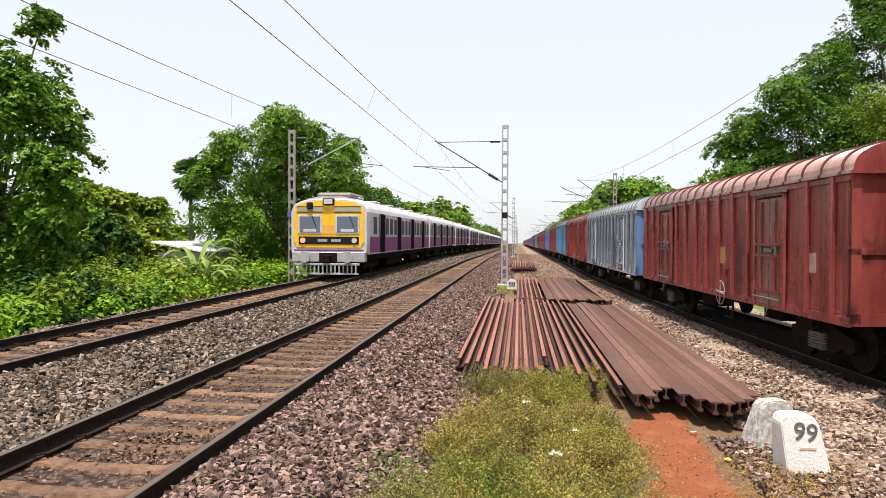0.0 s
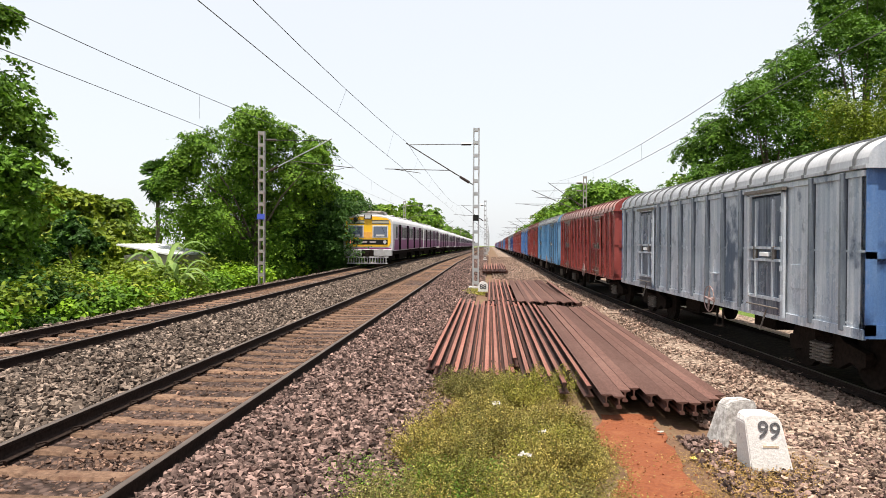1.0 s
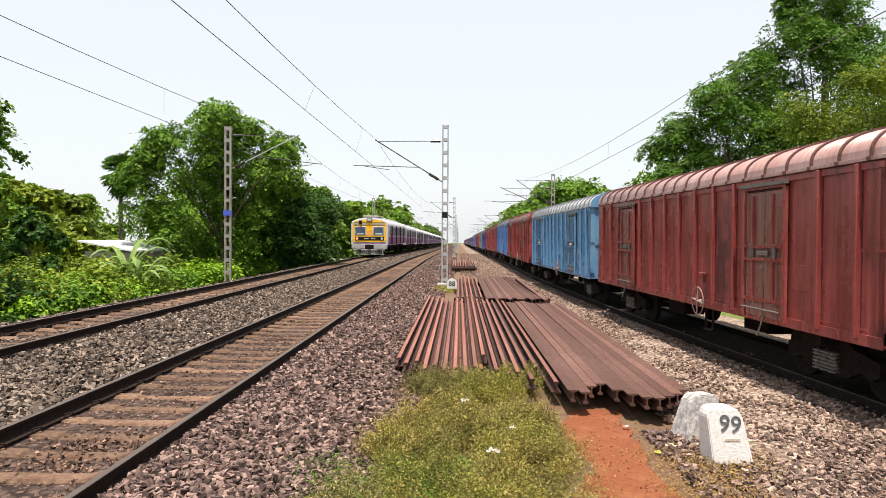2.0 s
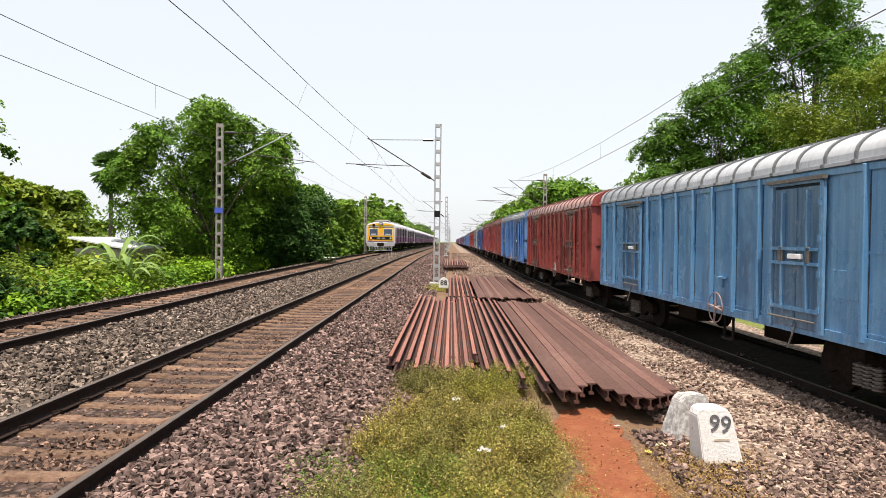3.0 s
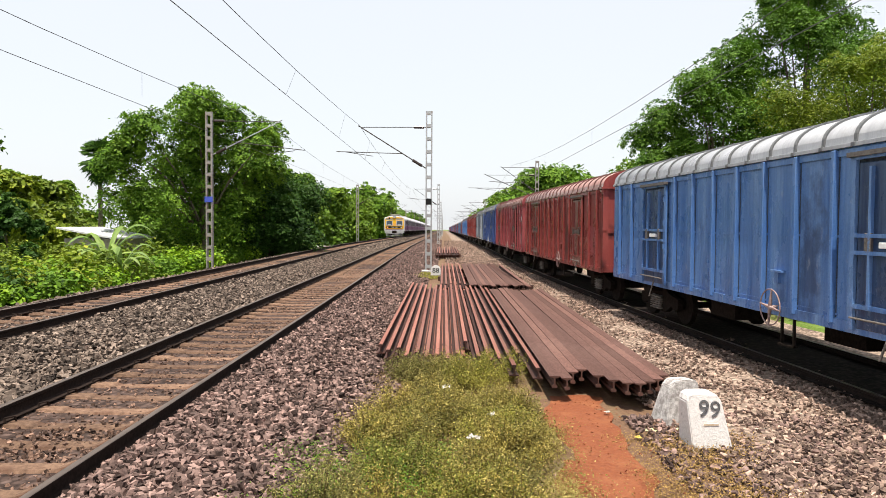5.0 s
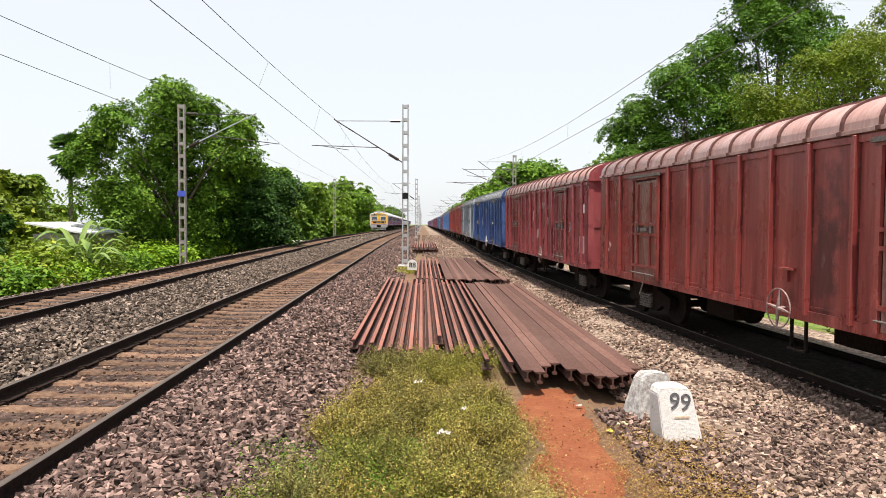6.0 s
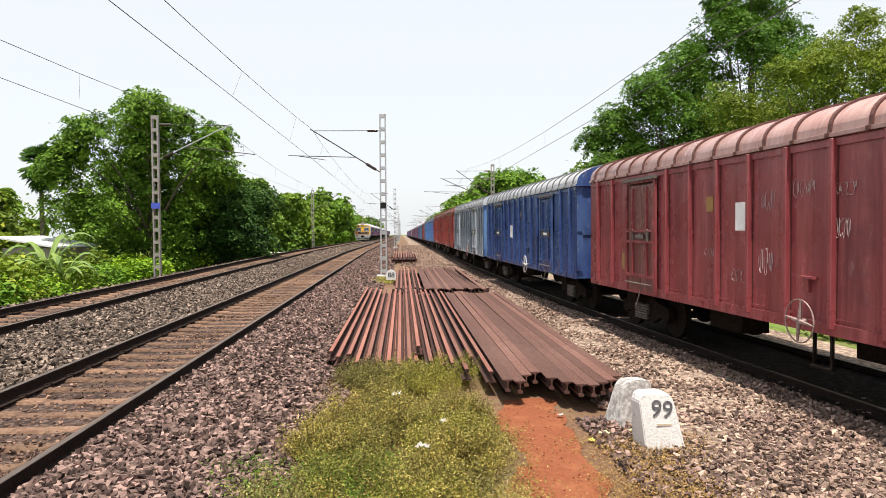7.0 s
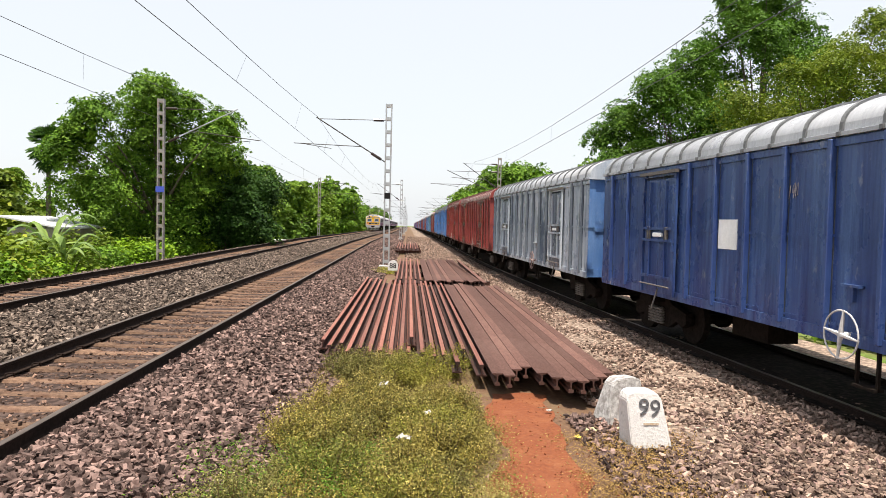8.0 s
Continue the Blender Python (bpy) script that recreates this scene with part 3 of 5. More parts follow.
def cantilever(th, s, z_tube, z_top, reach, z_reg, tube_paint=None):
    """Stay tube, bracket tube and register arm; s is the side towards the track."""
    part("top_stay", rods(((0.13 * s, 0, z_top), (reach * s, 0, z_top - 0.02), 0.018)), WIRE, th)
    part("bracket_tube", rods(((0.13 * s, 0, z_tube), (reach * 1.04 * s, 0, z_top + 0.06), 0.028)), tube_paint or WIRE, th)
    part("stay_insulator", rods(((0.25 * s, 0, z_top), (0.75 * s, 0, z_top), 0.07), seg=10), INSUL, th)
    d = Vector((reach * s, 0, z_top - z_tube)).normalized()
    a = Vector((0.13 * s, 0, z_tube)) + d * 0.25
    part("tube_insulator", rods((a, a + d * 0.55, 0.07), seg=10), INSUL, th)
    p = Vector((0.13 * s, 0, z_tube)) + d * (reach * 0.42)
    part("register_arm", rods((p, (reach * 1.36 * s, 0, z_reg + 0.12), 0.02), ((reach * 1.22 * s, 0, z_reg + 0.1), (reach * 0.82 * s, 0, z_reg - 0.1), 0.016)), WIRE, th)


m1 = lattice_mast("overhead_mast", "grey steel batten mast with cantilever beside spare rails", -0.82, 34.0, -0.4, 8.0, GALV)
cantilever(m1, -1, 5.15, 7.2, 3.4, 5.85)
part("number_plate_blank", boxes((-0.14, 0.14, -0.13, -0.115, 3.35, 3.65)), BLACK, m1)
m2 = lattice_mast("overhead_mast", "grey and rust-footed steel batten mast among bushes", -11.8, 34.0, -0.7, 8.2, GALV_OLD)
cantilever(m2, 1, 6.05, 7.75, 3.5, 6.2, GALV)
part("blue_plate", boxes((-0.2, 0.2, -0.14, -0.12, 3.7, 3.98)), SIGN_BLUE, m2, "blue enamel plate")
for k in range(1, 7):
    y = 34 + 58 * k
    a = lattice_mast("overhead_mast", "distant grey steel batten mast", -0.82, y, -0.4, 8.0, GALV)
    cantilever(a, -1, 5.15, 7.35, 3.15, 6.0)
    a = lattice_mast("overhead_mast", "distant grey steel mast by the trees", -11.8, y, -0.7, 8.2, GALV_OLD)
    cantilever(a, 1, 5.45, 7.6, 3.4, 6.2)
for y in (62.0, 142.0, 222.0, 302.0):
    a = lattice_mast("overhead_mast", "dark steel mast behind the goods train", 8.4, y, -0.5, 8.3, GALV_OLD)
    cantilever(a, -1, 5.5, 7.7, 3.2, 6.3)
    cantilever(a, -1, 5.0, 7.0, 4.6, 5.7)


def wire(name, label, pts, r, droppers=()):
    bm = bmesh.new()
    tube(bm, pts, r)
    w = tagged(part(name, bm, WIRE), label, "wire", "overhead wires")
    for a, b in droppers:
        part("dropper", rods((a, b, r * 0.4), seg=4), WIRE, w)
    return w


def overhead_line(x, dx, z_contact, z_mess, sag, y_mast, span=58.0, k0=-1, k1=7):
    pts, dr = [], []
    for k in range(k0, k1):
        for j in range(12):
            u = j / 12
            y = y_mast + span * (k + u)
            z = z_mess - 4 * sag * u * (1 - u)
            pts.append((x, y, z + fall(y)))
            if k < 1 and j in (1, 3, 5, 7, 9, 11):
                dr.append(((x, y, z), (x + dx, y, z_contact) if abs(dx) < 0.5 else (x, y, z - 0.7)))
    wire("messenger_wire", "thin dark catenary wire with droppers", pts, 0.0085, dr)
    wire("contact_wire", "thin dark contact wire above the track", [(x + dx, y_mast + span * k, z_contact + fall(y_mast + span * k)) for k in range(k0, k1)], 0.0085)


overhead_line(-4.3, -0.28, 5.65, 6.88, 0.7, 34.0)
overhead_line(-8.7, -0.85, 5.65, 6.97, 0.95, 34.0)
overhead_line(6.15, -0.5, 5.1, 7.41, 1.44, 62.0, 80.0, k0=-2, k1=5)


# round-topped board at the mast's foot
bd = thing("distance_board", "small white round-topped board with black figures", "sign", "", pose(-0.42, 31.5, -0.5))
bm = prism([(-0.24, 0.1), (0.24, 0.1), (0.24, 0.36)] + [(0.24 * math.cos(a * math.pi / 8), 0.36 + 0.24 * math.sin(a * math.pi / 8)) for a in range(1, 8)] + [(-0.24, 0.36)], 0.0, 0.06)
part("board", bm, WHITEWASH, bd)
part("post", boxes((-0.05, 0.05, 0.02, 0.06, -0.3, 0.12)), WHITE_OLD, bd)
letters("88", 0.34, BLACK, bd, pose(0, -0.006, 0.33, 90, 0, 0))
bd.scale = (0.95, 1.0, 0.95)

# low culvert parapet beyond the far track
cp = thing("culvert_parapet", "low pale concrete culvert parapet with dark slots", "parapet", "", pose(-12.9, 67.0, -0.8))
part("wall", boxes((-1.9, 1.9, -0.15, 0.15, 0, 0.45), bev=0.02), WHITE_OLD, cp)
part("cap", boxes((-2.0, 2.0, -0.2, 0.2, 0.45, 0.55), bev=0.02), WHITEWASH, cp)
stones("gravel_stones", "small red clods on the footpath", 1.2, 2.3, 5.2, 9.6, 160, 0.013, DIRT, 0.045, 9)


# ---- goods wagons ----
BODY_L, BODY_W, Z_SILL, Z_EAVE, Z_TOP = 13.3, 3.2, 1.0, 3.42, 3.98
PITCH = 14.45
RED_PAINT = wagon_paint("red_oxide_paint", (0.19, 0.031, 0.029), (0.4, 0.1, 0.085), (0.06, 0.016, 0.015), 0.85, 0.15)
RED_PAINT_B = wagon_paint("maroon_paint", (0.215, 0.038, 0.046), (0.4, 0.11, 0.115), (0.08, 0.02, 0.022), 0.6, 0.2)
NAVY_PAINT = wagon_paint("navy_paint", (0.02, 0.042, 0.165), (0.09, 0.16, 0.35), (0.012, 0.019, 0.07), 0.7, 0.5)
SKY_PAINT = wagon_paint("faded_blue_paint", (0.08, 0.22, 0.42), (0.2, 0.36, 0.52), (0.04, 0.085, 0.16), 0.7, 0.35)
GREY_PAINT = wagon_paint("bleached_blue_grey_paint", (0.34, 0.4, 0.48), (0.74, 0.76, 0.78), (0.06, 0.09, 0.14), 0.95, 0.6)
BLUE_PAINT = wagon_paint("mid_blue_paint", (0.055, 0.15, 0.4), (0.18, 0.31, 0.55), (0.02, 0.04, 0.1), 0.8, 0.35)
ROOF_RED = wagon_paint("dusty_red_roof", (0.33, 0.175, 0.155), (0.48, 0.33, 0.31), (0.17, 0.075, 0.06), 0.5)
ROOF_GREY = wagon_paint("dusty_grey_roof", (0.34, 0.35, 0.38), (0.46, 0.47, 0.5), (0.2, 0.2, 0.21), 0.5)
BAND_RED = surface("dark_red_band", (0.07, 0.025, 0.02), (0.13, 0.05, 0.042), 16, 0.7)
BAND_GREY = surface("dark_grey_band", (0.09, 0.095, 0.1), (0.16, 0.165, 0.17), 16, 0.7)
DOORS = {"red_oxide_paint": wagon_paint("rusty_door", (0.17, 0.055, 0.045), (0.4, 0.23, 0.19), (0.05, 0.018, 0.015), 0.8, 0.4),
         "maroon_paint": wagon_paint("maroon_rusty_door", (0.15, 0.04, 0.04), (0.34, 0.17, 0.15), (0.05, 0.016, 0.015), 0.8, 0.35),
         "bleached_blue_grey_paint": wagon_paint("dark_worn_door", (0.05, 0.07, 0.11), (0.3, 0.33, 0.38), (0.018, 0.02, 0.028), 0.9, 0.5),
         "faded_blue_paint": wagon_paint("scraped_blue_door", (0.05, 0.12, 0.22), (0.2, 0.3, 0.4), (0.02, 0.035, 0.06), 0.9, 0.55),
         "mid_blue_paint": wagon_paint("soot_dark_blue_door", (0.014, 0.035, 0.1), (0.08, 0.13, 0.24), (0.01, 0.014, 0.025), 0.9, 0.35)}
# Darker copy of the grey paint; carries the shadow lines of the ribs
RIB_SHADE = wagon_paint("grey_rib_shade", (0.08, 0.1, 0.13), (0.3, 0.33, 0.37), (0.03, 0.035, 0.045), 0.8, 0.3)
# Dark colours standing in for shade beside ribs and round doors
SHADE_RED = surface("dark_red_shade", (0.04, 0.012, 0.01), (0.1, 0.03, 0.026), 18, 0.9)
SHADE_BLUE = surface("dark_blue_shade", (0.02, 0.026, 0.04), (0.06, 0.075, 0.1), 18, 0.9)
GRIME = surface("black_grime", (0.008, 0.006, 0.005), (0.022, 0.016, 0.013), 14, 0.95, 0.0, spec=0.08, bump=0.2)
SPRING = surface("dusty_spring_steel", (0.1, 0.085, 0.075), (0.2, 0.18, 0.16), 20, 0.6, 0.3)
PALE_CHALK = surface("faint_chalk", (0.34, 0.24, 0.24), (0.5, 0.4, 0.4), 12, 0.9)
CHALK = surface("white_paint_patch", (0.8, 0.8, 0.79), (0.9, 0.9, 0.89), 12, 0.8)
WHEELPAINT = surface("worn_white_wheel", (0.42, 0.4, 0.4), (0.66, 0.64, 0.63), 20, 0.7)

WHEEL_RUSTY = surface("rusty_pale_wheel", (0.16, 0.085, 0.075), (0.36, 0.27, 0.25), 20, 0.7)


def scrawl(x, y0, y1, z0, z1):
    """Looping chalk strokes, no writing."""
    bm = bmesh.new()
    rng = random.Random(int((y0 + z0) * 1000))
    for k in range(3):
        c, a, b, ph = y1 + (y0 - y1) * (k + 0.5) / 3, (y1 - y0) * rng.uniform(0.1, 0.2), (z1 - z0) * rng.uniform(0.3, 0.5), rng.uniform(0, 6)
        p = None
        for i in range(14):
            u = ph + i * 0.42
            q = (x, c - a * math.cos(u) - 0.02 * i * a, (z0 + z1) / 2 + b * math.sin(u * rng.choice((1.0, 1.0, 1.3))))
            if p:
                rod(bm, p, q, 0.0035, seg=4)
            p = q
    return bm


def wagon(paint, roof, label, patches=(), fine=True):
    """Covered bogie goods wagon; origin on the rail top at the middle, length along y."""
    wheel_paint = WHEELPAINT if paint is NAVY_PAINT else WHEEL_RUSTY
    th = thing("goods_wagon", label, "goods wagon", "goods train wagons")
    hw, hl = BODY_W / 2, BODY_L / 2
    body = part("body", boxes((-hw, hw, -hl, hl, Z_SILL, Z_EAVE)), paint, th)
    if paint is GREY_PAINT:   # the ends kept their blue
        body.data.materials.append(BLUE_PAINT)
        for f in body.data.polygons:
            f.material_index = 1 if abs(f.normal.y) > 0.9 else 0
    # end walls: corner posts and a recessed bay look
    for s in (-1, 1):
        bm = boxes((-hw, -hw + 0.16, s * hl - 0.02, s * hl + 0.1, Z_SILL, Z_EAVE), (hw - 0.16, hw, s * hl - 0.02, s * hl + 0.1, Z_SILL, Z_EAVE),
                   (-hw, hw, s * hl - 0.02, s * hl + 0.12, Z_SILL - 0.04, Z_SILL + 0.16), (-0.55, -0.43, s * hl - 0.02, s * hl + 0.08, Z_SILL, Z_EAVE), (0.43, 0.55, s * hl - 0.02, s * hl + 0.08, Z_SILL, Z_EAVE),
                   (-hw, hw, s * hl - 0.02, s * hl + 0.07, 2.1, 2.2))
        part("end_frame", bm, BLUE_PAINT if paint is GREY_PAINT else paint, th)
    # arched roof with bands
    arc = [(-hw - 0.06, Z_EAVE - 0.03), (-hw - 0.06, Z_EAVE + 0.02)]
    for i in range(29):
        a = math.pi * (1 - i / 28)
        c = math.copysign(abs(math.cos(a)) ** 0.8, math.cos(a))
        arc.append((c * (hw + 0.02), Z_EAVE + 0.03 + math.sin(a) ** 0.8 * (Z_TOP - Z_EAVE - 0.03)))
    arc += [(hw + 0.06, Z_EAVE + 0.02), (hw + 0.06, Z_EAVE - 0.03)]
    ro = part("roof", prism(arc, -hl - 0.08, hl + 0.08), roof, th)
    ro.data.materials.append(paint)
    for f in ro.data.polygons:
        f.material_index = 1 if abs(f.normal.y) > 0.9 else 0
        f.use_smooth = abs(f.normal.y) < 0.9 and f.normal.z > 0.12
    band = [(x * 1.012, Z_EAVE + (z - Z_EAVE) * 1.04 + (0.012 if z > Z_EAVE + 0.1 else 0)) for x, z in arc]
    bme = None
    for i in range(20 if fine else 0):
        y = -hl + 0.25 + i * (BODY_L - 0.5) / 19
        if bme is None:
            o = part("roof_band", prism(band, -0.03, 0.03), BAND_RED if roof is ROOF_RED else BAND_GREY, th)
            bme = o.data
        else:
            o = new("roof_band", bme)
            o.parent = th
        o.matrix_basis = pose(0, y, 0)
    # side ribs, left out at the doors
    doors = (-3.75, 3.75)
    rme = None
    for s in (-1, 1):
        for i in range(15 if fine else 0):
            y = -6.16 + i * 0.88
            if any(abs(y - d) < 0.8 for d in doors):
                continue
            if rme is None:
                o = part("side_rib", boxes((-0.05, 0.05, -0.035, 0.035, Z_SILL + 0.02, Z_EAVE - 0.05), bev=0.01), RIB_SHADE if paint is GREY_PAINT else paint, th)
                rme = o.data
            else:
                o = new("side_rib", rme)
                o.parent = th
            o.matrix_basis = pose(s * (hw + 0.03), y, 0)
        if fine:
            # thin dark strips along each rib, its shade painted on
            q0, q1 = sorted((s * (hw - 0.01), s * (hw + 0.004)))
            rib_ys = [-6.16 + i * 0.88 for i in range(15)]
            tagged(part("dirt_seam", boxes(*[(q0, q1, y + 0.038, y + 0.075, Z_SILL + 0.1, Z_EAVE - 0.14) for y in rib_ys if all(abs(y - d) >= 0.8 for d in doors)],
                                    *[(q0, q1, y - 0.06, y - 0.038, Z_SILL + 0.1, Z_EAVE - 0.14) for y in rib_ys if all(abs(y - d) >= 0.8 for d in doors)]), SHADE_RED if roof is ROOF_RED else SHADE_BLUE, th), kind="stuff")
        part("sill", boxes((s * hw - 0.03, s * hw + 0.025, -hl, hl, Z_SILL - 0.06, Z_SILL + 0.09)), paint, th)
        if fine:   # overlapping plate joint at half height, panel by panel
            q0, q1 = sorted((s * (hw - 0.01), s * (hw + 0.008)))
            cuts = [-hl] + [v for d in doors for v in (d - 0.72, d + 0.72)] + [hl]
            tagged(part("plate_joint", boxes(*[(q0, q1, cuts[i], cuts[i + 1], 2.19, 2.225) for i in (0, 2, 4)]), paint, th), kind="stuff")
            tagged(part("lower_plate", boxes(*[(q0 - 0.001, q1 - 0.001, cuts[i] + 0.3, cuts[i + 1] - 0.5, 1.13, 1.16) for i in (0, 2, 4)]), paint, th), kind="stuff")
        part("eave_rail", boxes((s * hw - 0.03, s * hw + 0.03, -hl, hl, Z_EAVE - 0.14, Z_EAVE - 0.055)), paint, th)
        for d in doors:
            q = s * hw
            f = s * (hw + 0.05)
            v0, v1 = sorted((s * (hw - 0.01), s * (hw + 0.02)))
            if fine:
                # dark plate behind the leaves: gap shade as colour
                part("door_recess", boxes((v0, v1, d - 0.64, d + 0.64, Z_SILL - 0.02, 3.22)), SHADE_RED if roof is ROOF_RED else SHADE_BLUE, th)
            dr = part("door", boxes((min(q, f), max(q, f), d - 0.6, d - 0.01, Z_SILL + 0.02, 3.16), (min(q, f), max(q, f), d + 0.01, d + 0.6, Z_SILL + 0.02, 3.16), bev=0.01), DOORS.get(paint.name, paint), th)
            g0, g1 = sorted((s * (hw + 0.04), s * (hw + 0.085)))
            part("door_frame", boxes((g0, g1, d - 0.72, d - 0.62, Z_SILL, 3.24), (g0, g1, d + 0.62, d + 0.72, Z_SILL, 3.24), (g0, g1, d - 0.72, d + 0.72, 3.2, 3.26), (g0, g1, d - 0.62, d + 0.62, Z_SILL + 0.28, Z_SILL + 0.34)), paint, dr)
            if not fine:
                continue
            e0, e1 = sorted((s * (hw + 0.05), s * (hw + 0.1)))
            for z in (1.98, 2.2):
                part("door_bar", boxes((e0, e1, d - 0.62, d + 0.62, z, z + 0.05)), paint, dr)
            for w in (-0.33, 0.33):
                part("door_rod", boxes((e0, e1, d + w - 0.02, d + w + 0.02, 1.3, 3.1)), paint, dr)
            bm = bmesh.new()
            for k in range(4):
                for w in (-0.64, 0.64):
                    box(bm, e0, e1 - 0.02 if s > 0 else e1, d + w - 0.03, d + w + 0.03, 1.3 + k * 0.52, 1.4 + k * 0.52)
            tagged(part("hinge_set", bm, paint, dr), kind="stuff")
            part("top_guide", boxes((e0, e1 + 0.03, d - 0.75, d + 0.75, 3.24, 3.3) if s > 0 else (e0 - 0.03, e1, d - 0.75, d + 0.75, 3.24, 3.3)), SPRING, dr)
            for w in (-0.36, 0.36):
                part("lock_box", boxes((e0, e1, d + w - 0.06, d + w + 0.06, 2.0, 2.26), bev=0.01), SPRING, dr)
            part("latch", boxes((e0, e1, d - 0.2, d + 0.16, 2.07, 2.15), bev=0.01), SPRING if paint in (RED_PAINT, RED_PAINT_B) else CHALK, dr)
            part("door_prop", rods(((s * (hw + 0.05), d - 0.05, Z_SILL + 0.1), (s * (hw + 0.12), d + 0.05, Z_SILL - 0.3), 0.016)), SPRING, dr)
            part("foot_bar", rods(((s * (hw + 0.12), d - 0.62, Z_SILL + 0.16), (s * (hw + 0.12), d + 0.62, Z_SILL + 0.16), 0.014)), SPRING, dr)
        part("label_board", boxes(*[tuple(sorted((s * hw, s * (hw + 0.012)))) + (-hl + 1.5, -hl + 2.05, 1.55, 1.95)], bev=0.003), paint, th)
    # brake wheel
    if not fine:
        part("underframe", boxes((-1.4, 1.4, -hl, hl, 0.62, 1.05), (-1.1, 1.1, -6.0, -3.5, 0.1, 0.7), (-1.1, 1.1, 3.5, 6.0, 0.1, 0.7)), GRIME, th)
        return th
    part("brake_bracket", boxes((-hw - 0.05, -hw, -1.35, -1.25, 1.45, 1.62), (-hw - 0.08, -hw, -1.47, -1.17, 1.62, 1.65)), paint, th)
    hb = part("brake_wheel", ring(bmesh.new(), (-hw - 0.14, -1.3, Z_SILL + 0.07), 0.28, 0.011), wheel_paint, th, "worn hand brake wheel")
    bm = bmesh.new()
    for k in range(4):
        a = k * math.pi / 2 + 0.12
        rod(bm, (-hw - 0.14, -1.3, Z_SILL + 0.07), (-hw - 0.14, -1.3 + 0.29 * math.cos(a), Z_SILL + 0.07 + 0.29 * math.sin(a)), 0.032, 0.012, seg=6)
    rod(bm, (-hw - 0.16, -1.3, Z_SILL + 0.07), (-hw + 0.05, -1.3, Z_SILL + 0.07), 0.03, seg=8)
    part("spokes", bm, wheel_paint, hb)
    part("step", boxes((-hw - 0.06, -hw + 0.06, -1.75, -1.4, 0.5, 0.53), (-hw - 0.02, -hw + 0.02, -1.75, -1.72, 0.5, Z_SILL), (-hw - 0.02, -hw + 0.02, -1.43, -1.4, 0.5, Z_SILL)), GRIME, th)
    part("underframe", boxes((-0.25, 0.25, -hl - 0.05, hl + 0.05, 0.72, 1.05), (-1.4, 1.4, -5.0, -4.5, 0.75, 1.02), (-1.4, 1.4, 4.5, 5.0, 0.75, 1.02), (-0.5, 0.5, -1.8, -0.8, 0.45, 0.9), (-1.0, -0.5, 1.2, 2.2, 0.5, 0.85)), GRIME, th)
    for s in (-1, 1):
        part("coupler", boxes((-0.12, 0.12, s * hl - 0.1, s * (hl + 0.44), 0.8, 1.02) if s > 0 else (-0.12, 0.12, s * (hl + 0.44), s * hl + 0.1, 0.8, 1.02), bev=0.02), GRIME, th)
        bg = part("bogie", boxes((-1.0, 1.0, s * 4.75 - 0.2, s * 4.75 + 0.2, 0.5, 0.76)), GRIME, th)
        for q in (-1, 1):
            prof = [(-1.15, 0.42), (-1.0, 0.34), (-0.75, 0.42), (-0.42, 0.26), (0.42, 0.26), (0.75, 0.42), (1.0, 0.34), (1.15, 0.42), (1.15, 0.62), (0.6, 0.72), (0.42, 0.82), (-0.42, 0.82), (-0.6, 0.72), (-1.15, 0.62)]
            bm = prism([(a, z) for a, z in prof], -0.06, 0.06)
            bm.transform(Matrix.Translation((q * 1.05, s * 4.75, 0)) @ Matrix.Rotation(math.pi / 2, 4, "Z"))
            part("side_frame", bm, GRIME, bg)
            for k in range(3):
                prof = [(0.0, 0.3)] + [(r, 0.31 + c * 0.055 + dz) for c in range(6) for r, dz in ((0.05, 0.0), (0.088, 0.008), (0.088, 0.03), (0.05, 0.04))] + [(0.0, 0.65)]
                bm = lathe(bmesh.new(), (q * 1.15, s * 4.75 + (k - 1) * 0.2, 0.0), prof)
                part("spring", bm, SPRING, bg)
        for w in (-1.0, 1.0):
            bm = bmesh.new()
            for q in (-1, 1):
                wheel_disc(bm, q * 0.84, 0, 0, 0.46, 0.12)
                wheel_disc(bm, q * 1.0, 0, 0, 0.13, 0.16, 10)
            rod(bm, (-0.9, 0, 0), (0.9, 0, 0), 0.08)
            part("wheelset", bm, GRIME, th).matrix_basis = pose(0, s * 4.75 + w, 0.5)
    for nm, mat_, y0, y1, z0, z1 in patches:
        if nm == "chalk_scrawl":
            part(nm, scrawl(-hw - 0.01, y0, y1, z0, z1), mat_, th)
            continue
        part(nm, boxes((-hw - 0.012, -hw + 0.01, y0, y1, z0, z1)), mat_, th)
    return th


W_KINDS = {
    "r": (RED_PAINT, ROOF_RED, "red-oxide covered goods wagon with dusty roof"),
    "m": (RED_PAINT_B, ROOF_RED, "maroon covered goods wagon with chalk scrawls"),
    "n": (NAVY_PAINT, ROOF_GREY, "navy blue covered goods wagon with silver roof"),
    "s": (SKY_PAINT, ROOF_GREY, "faded sky-blue covered goods wagon with grey roof"),
    "g": (GREY_PAINT, ROOF_GREY, "bleached blue-grey covered goods wagon"),
    "b": (BLUE_PAINT, ROOF_GREY, "scuffed mid-blue covered goods wagon"),
}
OCHRE = surface("ochre_patch", (0.3, 0.17, 0.05), (0.38, 0.22, 0.08), 14, 0.8)
PALE = surface("pale_pink_patch", (0.3, 0.17, 0.15), (0.42, 0.28, 0.26), 14, 0.8)
SCUFF = surface("grey_patch", (0.28, 0.24, 0.24), (0.4, 0.36, 0.36), 14, 0.8)
